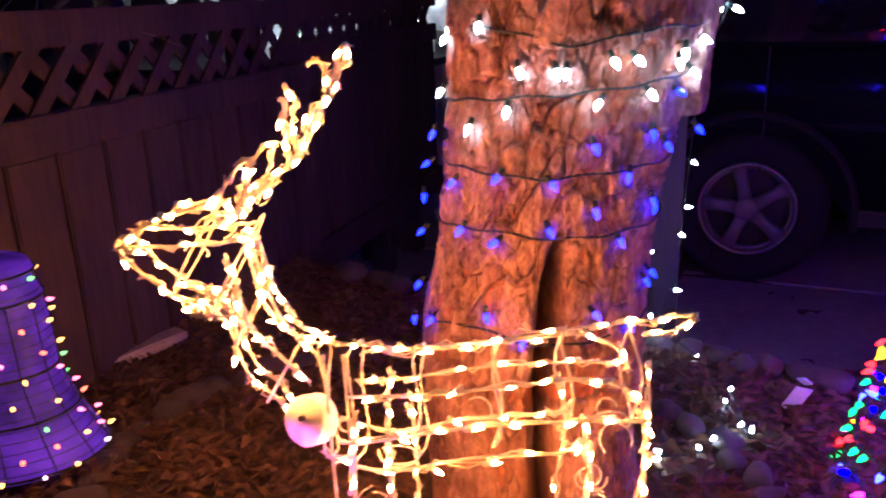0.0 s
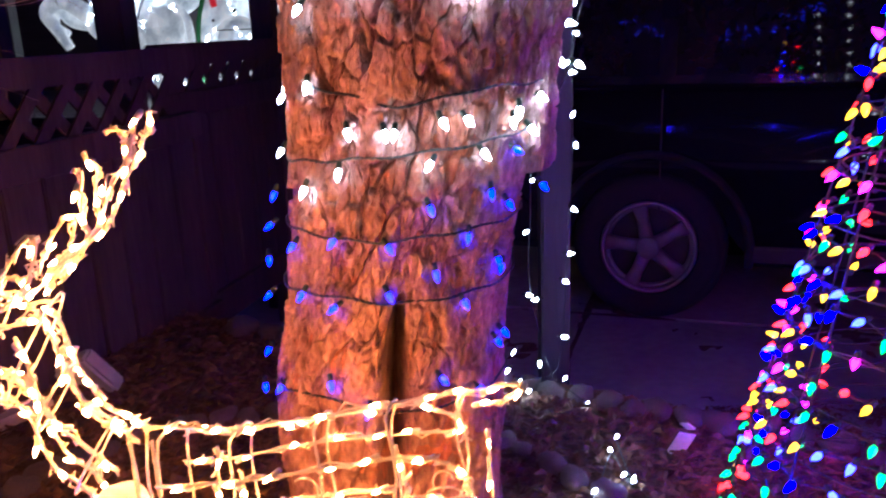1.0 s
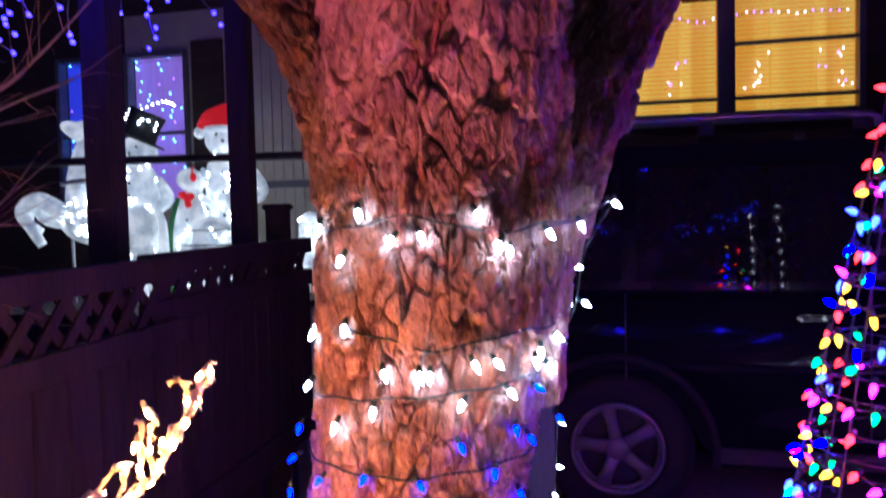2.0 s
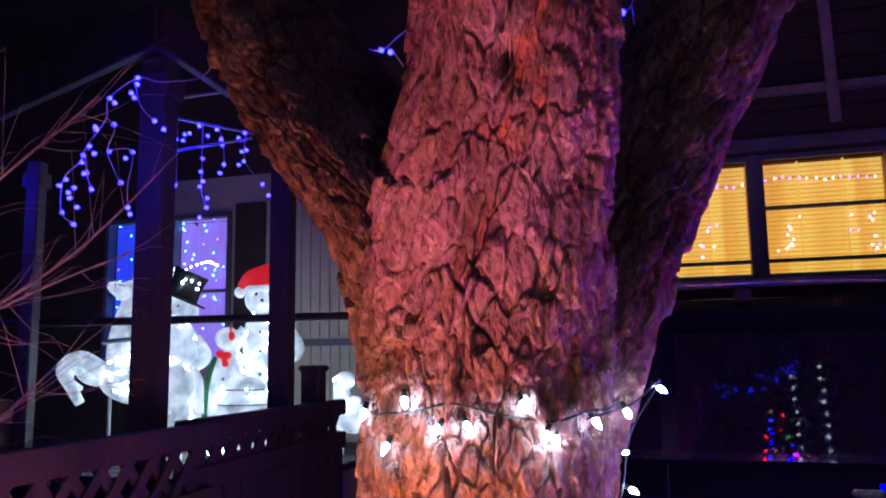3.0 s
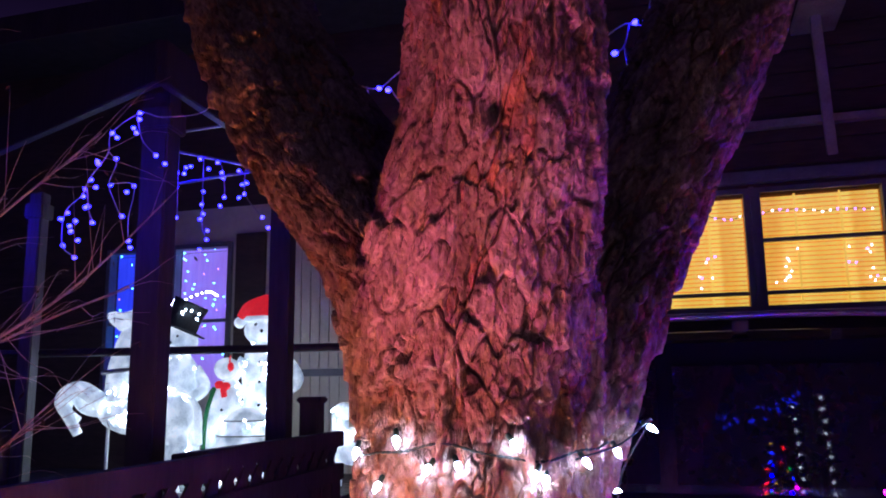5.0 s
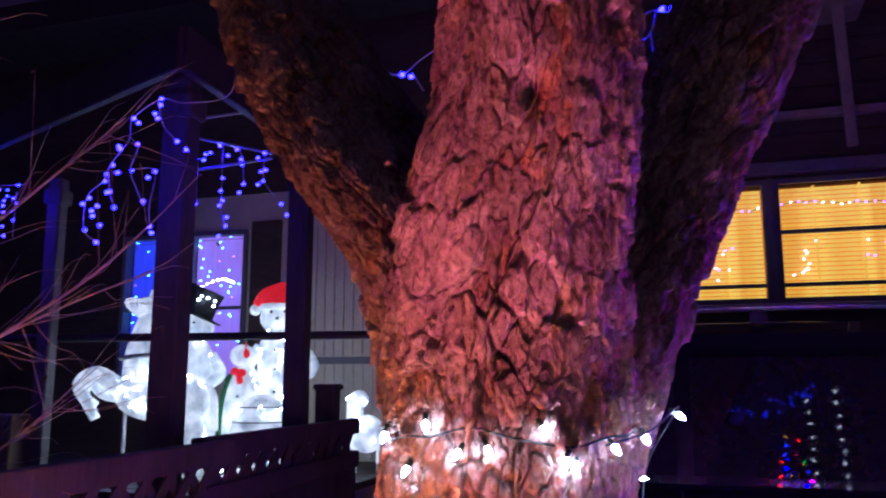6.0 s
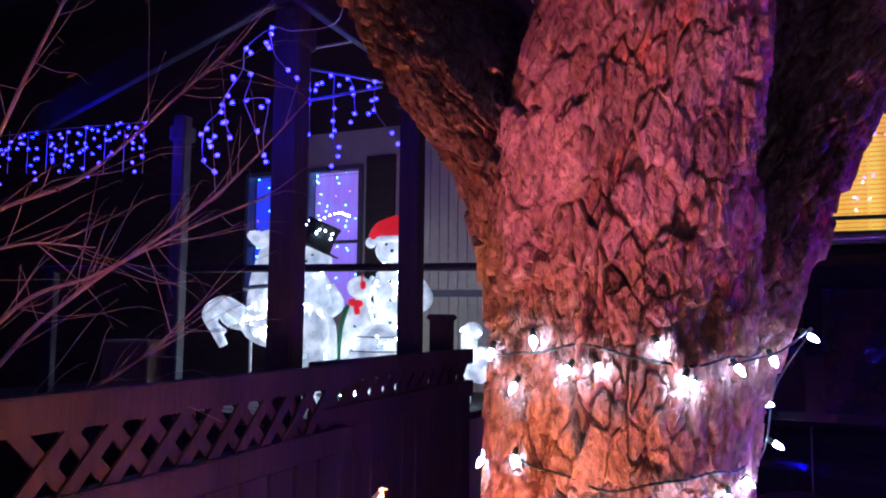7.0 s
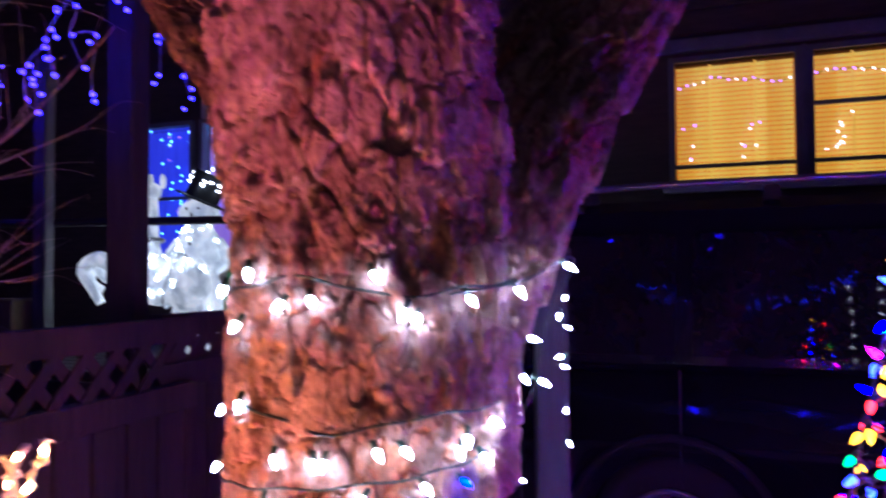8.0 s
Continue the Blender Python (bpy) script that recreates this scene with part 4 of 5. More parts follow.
box(bm, hp(0.40, 0.17, 3.30), (0.06, 0.05, 0.86), H_TURN @ Matrix.Rotation(radians(-4), 4, "Y") @ Matrix.Rotation(radians(14), 4, "X"), 0.006)
part("brace", bm, M_BRACE, house, "slanting weathered wooden brace")
part("bracket", hbox(bmesh.new(), 0.26, 0.52, 0.02, 0.5, 3.70, 3.75, 0.006), M_BRACE, house)
roof = new("roof_house")
tagged(roof, "dark shingled house roof with a deep eave", "roof", kind="structure")
part("eave", hbox(bmesh.new(), -9.2, 7.2, -3.5, 0.75, 4.2, 4.32), M_ROOF, roof)
part("fascia", hbox(bmesh.new(), -9.2, 7.2, 0.75, 0.78, 4.12, 4.34), M_WOOD, roof)
# the rest of the house closes behind
part("back_wall", hbox(bmesh.new(), -9.0, 7.0, -3.3, -3.4, 0.0, 4.2), M_DARKSIDING, house)


def lit_window(name, u0, u1, z0, z1, bars, label):
    """A window with frame, meeting bars, blind slats and the lit room behind."""
    ob = tagged(new(name), label, "window", kind="structure")
    t = 0.035
    for a, b, c, d in ((u0 - t, u0, z0 - t, z1 + t), (u1, u1 + t, z0 - t, z1 + t), (u0, u1, z1, z1 + t), (u0, u1, z0 - t, z0)):
        part("window_frame", hbox(bmesh.new(), a, b, -0.06, 0.025, c, d, 0.004), M_TRIM, ob)
    for z in bars:
        part("glazing_bar", hbox(bmesh.new(), u0, u1, -0.035, 0.012, z - 0.011, z + 0.011, 0.003), M_TRIM, ob)
    n = int((z1 - z0) / 0.028)
    slat = mesh_of("slat", box(bmesh.new(), (0, 0, 0), (u1 - u0 - 0.01, 0.003, 0.0222), H_TURN @ Matrix.Rotation(radians(12), 4, "X")), M_BLIND, False)
    for k in range(n):
        s = link("slat", slat, None, ob)
        s.matrix_basis = Matrix.Translation(hp((u0 + u1) / 2, -0.075, z0 + 0.014 + k * 0.028))
    for f in (0.3, 0.68):
        u = u0 + (u1 - u0) * f
        part("blind_tape", hbox(bmesh.new(), u - 0.007, u + 0.007, -0.071, -0.068, z0, z1), M_BLIND, ob)
    part("room_glow", hbox(bmesh.new(), u0 - 0.05, u1 + 0.05, -0.125, -0.13, z0 - 0.05, z1 + 0.05), M_ROOMWARM, ob)
    return ob


lit_window("window_1", -0.77, -0.10, 1.98, 2.69, (2.06,), "sash window with closed blinds glowing amber")
lit_window("window_2", 0.0, 0.69, 1.98, 2.69, (2.06, 2.39), "sash window with closed blinds glowing amber")
part("mullion", hbox(bmesh.new(), -0.066, -0.034, -0.06, 0.04, 1.93, 2.73, 0.004), M_TRIM, house)
part("window_sill", hbox(bmesh.new(), -0.84, 0.76, 0.0, 0.07, 1.90, 1.944, 0.006), M_SILL, house)
sill_string = thing("window_light_string", tuple(hp(0, -0.04, 2.5)), "violet and white mini lights draped inside the amber window", "light string")
V_DOT, W_DOT, C_DOT = bulb_mesh("violet_mini_bulb", M_PURPLEDOT, 0.016, 0.006), bulb_mesh("window_mini_bulb", M_WINWHITE, 0.016, 0.006), bulb_mesh("cyan_mini_bulb", M_CYANDOT, 0.016, 0.007)
rng = random.Random(31)
lead = []
for k in range(30):
    u = -0.75 + k * 0.048
    p = hp(u, -0.045, 2.57 + 0.018 * math.sin(u * 9) + rng.uniform(-0.012, 0.012))
    lead.append(p)
    hang_bulb(sill_string, rng.choice((V_DOT, V_DOT, W_DOT)), None, p, (rng.uniform(-1, 1), -0.5, rng.uniform(-1, 1)))
for k in range(34):
    hang_bulb(sill_string, rng.choice((V_DOT, W_DOT)), None, hp(rng.choice((-0.72, -0.35, 0.1, 0.16, 0.48, 0.62)) + rng.uniform(-0.06, 0.06), -0.045, rng.uniform(2.09, 2.34)), (rng.uniform(-1, 1), -0.5, rng.uniform(-1, 1)))
part("lead", tube(bmesh.new(), lead, 0.002, 5), M_CORD, sill_string)


def porch_window(name, u0, u1, curtain, bars, label):
    ob = tagged(new(name), label, "window", kind="structure")
    z0, z1, t = 1.52, 2.59, 0.035
    for a, b, c, d in ((u0 - t, u0, z0 - t, z1 + t), (u1, u1 + t, z0 - t, z1 + t), (u0, u1, z1, z1 + t), (u0, u1, z0 - t, z0)):
        part("window_frame", hbox(bmesh.new(), a, b, -0.06, 0.03, c, d, 0.004), M_TRIM, ob)
    for z in bars:
        part("glazing_bar", hbox(bmesh.new(), u0, u1, -0.03, 0.01, z - 0.012, z + 0.012, 0.003), M_TRIM, ob)
    part("curtain", hbox(bmesh.new(), u0 - 0.02, u1 + 0.02, -0.10, -0.105, z0 - 0.02, z1 + 0.02), curtain, ob, "thin curtain lit from inside")
    string = thing("window_light_string", tuple(hp((u0 + u1) / 2, -0.05, 2.3)), "blue and cyan mini lights hanging inside the porch window", "light string")
    for k in range(44):
        col = rng.randrange(5)
        hang_bulb(string, rng.choice((C_DOT, C_DOT, V_DOT, C_DOT)), None, hp(u0 + (u1 - u0) * (0.08 + 0.2 * col) + rng.uniform(-0.02, 0.02), -0.06, z1 - rng.random() ** 1.3 * 0.85), (rng.uniform(-1, 1), -1, rng.uniform(-1, 1)))
    part("lead", tube(bmesh.new(), [hp(u0, -0.06, z1 - 0.02), hp(u1, -0.06, z1 - 0.02)], 0.002, 5), M_CORD, string)


porch_window("window_3", -4.25, -3.79, M_CURTAIN, (2.03,), "porch window with a violet lit curtain and blue lights")
porch_window("window_4", -4.85, -4.37, M_CURTAINBLUE, (2.03,), "porch window with a deep blue lit curtain and blue lights")
part("shutter", hbox(bmesh.new(), -3.72, -3.47, 0.0, 0.03, 1.45, 2.68, 0.006), M_DARKSIDING, house, "dark louvred shutter")

# ---- porch ----
FD, FN = Vector((0.267, 0.964, 0)), Vector((0.964, -0.267, 0))
F_TURN = Matrix.Rotation(math.atan2(0.964, 0.267), 4, "Z")
deck = thing("porch_deck", (-1.1, 4.9, 0), "dark wooden porch deck on short posts", "porch")
for k in range(13):
    o = 0.10 + k * 0.14
    part("deck_board", hbox(bmesh.new(), -5.6, -2.3, o, o + 0.133, 0.90, 0.94, 0.004), M_WOOD, deck)
part("rim_joist", hbox(bmesh.new(), -4.9, -2.3, 1.93, 1.97, 0.68, 0.895, 0.004), M_WOOD, deck)
for u in (-4.8, -3.6, -2.4):
    part("footing_post", hbox(bmesh.new(), u - 0.05, u + 0.05, 1.80, 1.90, 0.0, 0.89, 0.004), M_WOOD, deck)


def porch_post(x, y, w, top, mat=M_WOOD, label="square dark brown wooden porch post"):
    ob = thing("porch_post", (x, y, 0), label, "post", "porch posts")
    part("shaft", boxed((x, y, top / 2), (w, w, top), Matrix.Rotation(radians(-12), 4, "Z"), 0.006), mat, ob)
    part("collar", boxed((x, y, top - 0.1), (w + 0.03, w + 0.03, 0.08), Matrix.Rotation(radians(-12), 4, "Z"), 0.006), mat, ob)


porch_post(-0.768, 2.95, 0.098, 2.55)
porch_post(-0.45, 3.82, 0.095, 2.55)
# third post gets its lit look from colour
porch_post(-1.83, 4.42, 0.075, 2.55, M_LITPOST, "square porch post coloured paler as if lit by the pony")
crate = thing("storage_box", (-2.03, 4.3, 0.94), "tan cardboard storage box standing on the porch", "box")
part("carton", boxed((-2.03, 4.42, 1.12), (0.30, 0.24, 0.36), Matrix.Rotation(radians(-12), 4, "Z"), 0.006), M_CARTON, crate)
for dx in (-0.076, 0.076):
    part("flap", boxed((-2.03 + dx, 4.42 - dx * 0.2, 1.306), (0.145, 0.235, 0.006), Matrix.Rotation(radians(-12), 4, "Z")), M_CARTON, crate)
rail = thing("porch_rail", (-1.0, 4.5, 0.94), "dark wooden rail along the porch", "rail")
part("rail_board", tube(bmesh.new(), [(-2.6, 4.40, 1.69), (-1.5, 4.48, 1.705), (0.1, 4.62, 1.735)], 0.022, 8), M_WOOD, rail)
for x, y in ((-2.55, 4.41), (0.08, 4.62)):
    part("rail_post", boxed((x, y, 1.32), (0.06, 0.06, 0.76), None, 0.004), M_WOOD, rail)
porch_roof = thing("porch_roof", (-0.9, 4.2, 2.5), "dark porch roof edge boards carried by the posts", "roof")
for a, b in (((-0.735, 2.80, 2.62), (-0.42, 3.95, 2.62)), ((-0.735, 2.80, 2.62), (-2.9, 4.75, 2.62))):
    a, b = Vector(a), Vector(b)
    d = b - a
    bm = bmesh.new()
    box(bm, (a + b) / 2, (d.length, 0.04, 0.16), Matrix.Rotation(math.atan2(d.y, d.x), 4, "Z"), 0.004)
    part("fascia_board", bm, M_YARDPOST, porch_roof)
for a, b in (((-0.83, 3.3, 2.452), (-0.5, 3.3, 2.385)), ((-0.80, 3.3, 2.53), (-0.58, 3.3, 2.565)), ((-0.82, 3.3, 2.31), (-0.5, 3.28, 2.36))):
    part("batten", tube(bmesh.new(), [a, b], 0.006, 6), M_RAIL, porch_roof)


# ---- lattice fence ----
F0 = Vector((-0.28, 3.99, 0))


def fp(s, out, z):
    return F0 + FD * s + FN * out + Vector((0, 0, z))


def fence_panel(s0, s1, out, top, lat, w, label):
    ob = thing("lattice_fence_panel", tuple(fp((s0 + s1) / 2, out, 0)), label, "fence", "fence panels")

    def bar(name, a, b, o, t, z0, z1):
        bm = bmesh.new()
        box(bm, fp((a + b) / 2, out + o, (z0 + z1) / 2), (abs(b - a), t, z1 - z0), F_TURN, 0.004)
        part(name, bm, M_FENCE, ob)

    bar("top_rail", s0, s1, 0.0, 0.05, top - 0.075, top)
    bar("mid_rail", s0, s1, 0.0, 0.05, lat - 0.08, lat)
    z0, z1 = lat, top - 0.075
    h = z1 - z0
    step = 0.118
    n = int((s1 - s0 + h) / step) + 2
    for side, lean in ((0.006, 1), (-0.006, -1)):
        for k in range(n):
            # each strip is cut to the opening
            a0 = s0 - h + k * step if lean > 0 else s0 + k * step
            pts = [(a0, z0), (a0 + w, z0), (a0 + w + lean * h, z1), (a0 + lean * h, z1)]
            lo, hi = min(p[0] for p in pts), max(p[0] for p in pts)
            if lo < s0 - 0.001 or hi > s1 + 0.001:
                continue
            bm = bmesh.new()
            front = [bm.verts.new(fp(a, out + side + 0.004, z)) for a, z in pts]
            back = [bm.verts.new(fp(a, out + side - 0.004, z)) for a, z in pts]
            bm.faces.new(front)
            bm.faces.new(back[::-1])
            for i in range(4):
                bm.faces.new((front[i], back[i], back[(i + 1) % 4], front[(i + 1) % 4]))
            part("lattice_strip", bm, M_FENCE, ob)
    bar("kick_board", s0, s1, 0.02, 0.03, 0.30, 0.42)
    k = s0
    while k < s1 - 0.02:
        e = min(k + 0.138, s1)
        bar("board", k, e - 0.006, 0.0, 0.022, 0.36, lat - 0.083)
        k += 0.14


fence_panel(-2.54, -1.10, 0.03, 1.282, 1.075, 0.05, "weathered reddish fence panel with lattice along its top")
fence_panel(-1.22, 0.32, -0.02, 1.292, 1.135, 0.074, "weathered reddish fence panel with a narrower lattice along its top")
for s, h in ((0.14, 1.44),):
    ob = thing("fence_post", tuple(fp(s, -0.10, 0)), "square dark fence post with a flat cap", "post")
    part("shaft", box(bmesh.new(), fp(s, -0.10, h / 2), (0.095, 0.095, h), F_TURN, 0.005), M_WOOD, ob)
    part("cap", box(bmesh.new(), fp(s, -0.10, h + 0.008), (0.12, 0.12, 0.03), F_TURN, 0.008), M_WOOD, ob)

# ---- lit figures on the porch ----
FIG_BULB = bulb_mesh("figure_mini_bulb", M_FIGBULB, 0.014, 0.006)


def sprinkle(parent, count, where, seed):
    rng = random.Random(seed)
    for _ in range(count):
        hang_bulb(parent, FIG_BULB, None, where(rng), (rng.uniform(-1, 1), -1, rng.uniform(-1, 1)))


def on_body(cx, cy, prof, squash=1.0):
    def pick(rng):
        z = rng.uniform(prof[0][1], prof[-1][1])
        r = float(np.interp(z, [p[1] for p in prof], [p[0] for p in prof]))
        a = rng.uniform(math.pi * 1.02, math.pi * 1.98)
        return (cx + r * math.cos(a), cy + squash * r * math.sin(a), z)
    return pick


def snowman(x, y, z, tall, hat, seed):
    s = tall / 1.0
    ob = thing("lit_snowman", (x, y, z), "white glowing snowman figure with a " + ("black top hat" if hat == "top" else "red plush hat") + " on the porch", "light figure", "lit porch figures")
    prof = [(0.05, 0.0), (0.12, 0.02), (0.145, 0.10), (0.152, 0.22), (0.138, 0.35), (0.112, 0.43), (0.122, 0.50), (0.128, 0.58), (0.112, 0.67), (0.07, 0.735)]
    prof = [(r * s, z + h * s) for r, h in prof]
    part("body", lathe(bmesh.new(), prof, (x, y, 0), 24), M_FIGURE, ob, smooth=True)
    part("head", ball(bmesh.new(), (x, y, z + 0.80 * s), (0.122 * s, 0.105 * s, 0.092 * s), 20), M_FIGURE, ob, smooth=True)
    for dx in (-0.035, 0.035):
        part("eye", ball(bmesh.new(), (x + dx * s - 0.01, y - 0.092 * s, z + 0.825 * s), (0.009 * s,) * 3, 8), M_BLACKHAT, ob, smooth=True)
    part("nose", ball(bmesh.new(), (x - 0.012, y - 0.1 * s, z + 0.79 * s), (0.010 * s,) * 3, 8), M_BLACKHAT, ob, smooth=True)
    for h in (0.4, 0.52, 0.62):
        part("button", ball(bmesh.new(), (x - 0.01, y - 0.135 * s, z + h * s), (0.008 * s,) * 3, 8), M_BLACKHAT, ob, smooth=True)
    for side in (-1, 1):
        part("arm", tube(bmesh.new(), spline([(x + side * 0.11 * s, y, z + 0.64 * s), (x + side * 0.175 * s, y - 0.03, z + 0.53 * s), (x + side * 0.11 * s, y - 0.13 * s, z + 0.46 * s)], 6), 0.036 * s, 10), M_FIGURE, ob, smooth=True)
    if hat == "top":
        tilt = Matrix.Translation((x + 0.01, y, z + 0.875 * s)) @ Matrix.Rotation(radians(24), 4, "Y")
        bm = lathe(bmesh.new(), [(0.155 * s, 0.0), (0.158 * s, 0.008), (0.10 * s, 0.014), (0.095 * s, 0.10 * s), (0.105 * s, 0.165 * s), (0.1 * s, 0.17 * s)], sides=26)
        bmesh.ops.transform(bm, matrix=tilt, verts=bm.verts)
        h = part("hat", bm, M_BLACKHAT, ob, "black top hat with tiny white lights")
        sprinkle(ob, 9, lambda q: tuple(tilt @ Vector((0.1 * s * math.cos(t0 := q.uniform(3.3, 6.1)), 0.103 * s * math.sin(t0), q.uniform(0.03, 0.15) * s))), seed + 3)
    else:
        bm = lathe(bmesh.new(), [(0.112 * s, 0.0), (0.115 * s, 0.03), (0.1 * s, 0.08 * s), (0.06 * s, 0.13 * s), (0.02 * s, 0.15 * s)], (x, y, z + 0.845 * s), 22)
        part("hat", bm, M_REDHAT, ob, "red plush hat", True)
        part("pompom", ball(bmesh.new(), (x - 0.14 * s, y - 0.04, z + 0.84 * s), (0.032 * s,) * 3, 12), M_FIGURE, ob, smooth=True)
        part("hat_tail", tube(bmesh.new(), spline([(x - 0.03 * s, y - 0.03, z + 0.935 * s), (x - 0.09 * s, y - 0.05, z + 0.915 * s), (x - 0.135 * s, y - 0.04, z + 0.865 * s)], 5), [0.05 * s * (1 - 0.05 * i) for i in range(11)], 9), M_REDHAT, ob, smooth=True)
        part("brim", tube(bmesh.new(), [(x + 0.112 * s * math.cos(k * math.tau / 20), y + 0.108 * s * math.sin(k * math.tau / 20), z + 0.855 * s) for k in range(20)], 0.018 * s, 8, True), M_FIGURE, ob, smooth=True)
    sprinkle(ob, 60, on_body(x, y, prof), seed)
    return ob


snowman(-1.325, 5.35, 0.95, 1.08, "top", 40)
snowman(-0.755, 5.3, 0.95, 1.16, "plush", 60)

# small figure with red ear muffs and bow
px, py, pz = -0.945, 5.05, 0.94
penguin = thing("lit_penguin", (px, py, pz), "small glowing white figure with red ear muffs and bow", "light figure", "lit porch figures")
pprof = [(0.05, pz), (0.10, pz + 0.02), (0.108, pz + 0.16), (0.105, pz + 0.36), (0.085, pz + 0.52), (0.05, pz + 0.62)]
part("body", lathe(bmesh.new(), pprof, (px, py, 0), 22), M_FIGURE, penguin, smooth=True)
part("head", ball(bmesh.new(), (px, py, pz + 0.69), (0.074, 0.074, 0.068), 18), M_FIGURE, penguin, smooth=True)
part("ear_muff", ball(bmesh.new(), (px + 0.035, py - 0.06, pz + 0.70), (0.020, 0.018, 0.028), 12), M_REDHAT, penguin, smooth=True)
part("muff_band", tube(bmesh.new(), [(px + 0.03 - 0.012 * a * 0.1, py - 0.066 + 0.0066 * a, pz + 0.715 + 0.05 * math.sin(a * 0.157)) for a in range(11)], 0.005, 6), M_REDHAT, penguin)
for dx, dz in ((-0.022, 0.0), (0.016, -0.008)):
    part("bow_loop", ball(bmesh.new(), (px + dx, py - 0.085, pz + 0.595 + dz), (0.028, 0.02, 0.024), 12), M_REDHAT, penguin, smooth=True)
part("bow_tail", boxed((px + 0.008, py - 0.10, pz + 0.552), (0.034, 0.012, 0.06), Matrix.Rotation(radians(-10), 4, "Y"), 0.004), M_REDHAT, penguin)
part("garland", tube(bmesh.new(), spline([(px - 0.055, py - 0.06, pz + 0.58), (px - 0.10, py - 0.05, pz + 0.42), (px - 0.112, py - 0.04, pz + 0.2), (px - 0.105, py - 0.04, pz + 0.02)], 6), 0.013, 8), M_GREEN, penguin, smooth=True)
for h in (0.2, 0.33, 0.45):
    part("button", ball(bmesh.new(), (px + 0.0, py - 0.105, pz + h), (0.008,) * 3, 8), M_BLACKHAT, penguin, smooth=True)
sprinkle(penguin, 26, on_body(px, py, pprof), 71)

# prancing pony on a pole
hx, hy = -1.55, 4.83
pony = thing("lit_pony", (hx, hy, 0.94), "white glowing prancing pony figure on a thin pole", "light figure", "lit porch figures")
body_bm = ball(bmesh.new(), (-1.34, hy, 1.395), (0.27, 0.12, 0.145), 24)
part("body", body_bm, M_FIGURE, pony, smooth=True)
part("rump", ball(bmesh.new(), (-1.20, hy, 1.365), (0.135, 0.13, 0.165), 20), M_FIGURE, pony, smooth=True)
part("neck", tube(bmesh.new(), spline([(-1.46, hy, 1.45), (-1.475, hy, 1.62), (-1.45, hy, 1.80), (-1.425, hy, 1.88)], 6), [0.115 - 0.0044 * i for i in range(19)], 14), M_FIGURE, pony, smooth=True)
part("head", tube(bmesh.new(), [(-1.38, hy, 1.90), (-1.43, hy, 1.905), (-1.50, hy, 1.895), (-1.555, hy, 1.925), (-1.58, hy, 1.935)], [0.035, 0.062, 0.055, 0.034, 0.018], 12), M_FIGURE, pony, smooth=True)
for dx in (-0.02, 0.05):
    part("ear", ball(bmesh.new(), (-1.40 + dx, hy - 0.03, 1.955), (0.018, 0.015, 0.045), 10), M_FIGURE, pony, smooth=True)
part("girth", tube(bmesh.new(), [(-1.475 + 0.108 * math.cos(k * math.tau / 20), hy + 0.112 * math.sin(k * math.tau / 20), 1.615 + 0.01 * math.cos(k * math.tau / 20)) for k in range(20)], 0.014, 6, True), M_RAIL, pony, "grey collar strap")
for dy, a in ((-0.05, [(-1.56, 1.44), (-1.70, 1.52), (-1.79, 1.46), (-1.74, 1.36), (-1.69, 1.27)]), (0.05, [(-1.55, 1.40), (-1.69, 1.42), (-1.765, 1.50), (-1.80, 1.40), (-1.73, 1.34)])):
    part("foreleg", tube(bmesh.new(), spline([(x, hy + dy, z) for x, z in a], 5), [0.05 - 0.0012 * i for i in range(21)], 10), M_FIGURE, pony, smooth=True)
for dy, a in ((-0.05, [(-1.18, 1.34), (-1.14, 1.20), (-1.19, 1.10), (-1.15, 0.945)]), (0.05, [(-1.22, 1.32), (-1.19, 1.2), (-1.23, 1.1), (-1.20, 0.945)])):
    part("hindleg", tube(bmesh.new(), spline([(x, hy + dy, z) for x, z in a], 5), [0.06 - 0.002 * i for i in range(16)], 10), M_FIGURE, pony, smooth=True)
part("tail", tube(bmesh.new(), spline([(-1.10, hy, 1.45), (-1.06, hy, 1.38), (-1.05, hy, 1.20)], 5), [0.03] * 11, 8), M_FIGURE, pony, smooth=True)
part("blanket", tube(bmesh.new(), [(-1.29 + 0.05 * math.cos(k * math.tau / 20), hy + 0.128 * math.sin(k * math.tau / 20), 1.395 + 0.155 * math.cos(k * math.tau / 20)) for k in range(20)], 0.006, 6, True), M_RAIL, pony, "grey wire hoop")
part("pole", tube(bmesh.new(), [(hx + 0.005, hy, 0.94), (hx + 0.005, hy, 1.32)], 0.010, 10), M_PLASTIC, pony, "thin white pole")
sprinkle(pony, 70, lambda q: (-1.34 + 0.26 * (c := q.uniform(-1, 1)), hy - 0.125 * math.sqrt(max(0, 1 - c * c)) * 0.9, 1.42 + 0.12 * q.uniform(-1, 1) * math.sqrt(max(0, 1 - c * c))), 81)

# round wire ball before the snowmen
gx, gy, gz = -0.765, 4.74, 1.175
globe = thing("lit_wire_ball", (gx, gy, 0.94), "round white wire mesh ball with white mini lights", "light figure", "lit porch figures")
part("skin", ball(bmesh.new(), (gx, gy, gz), (0.16, 0.16, 0.235), 24), M_FIGURE, globe, smooth=True)
for k in range(5):
    z = gz - 0.16 + 0.08 * k
    r = 0.16 * math.sqrt(1 - ((z - gz) / 0.235) ** 2) + 0.004
    part("hoop", tube(bmesh.new(), [(gx + r * math.cos(i * math.tau / 26), gy + r * math.sin(i * math.tau / 26), z) for i in range(26)], 0.0035, 6, True), M_DARKWIRE, globe)
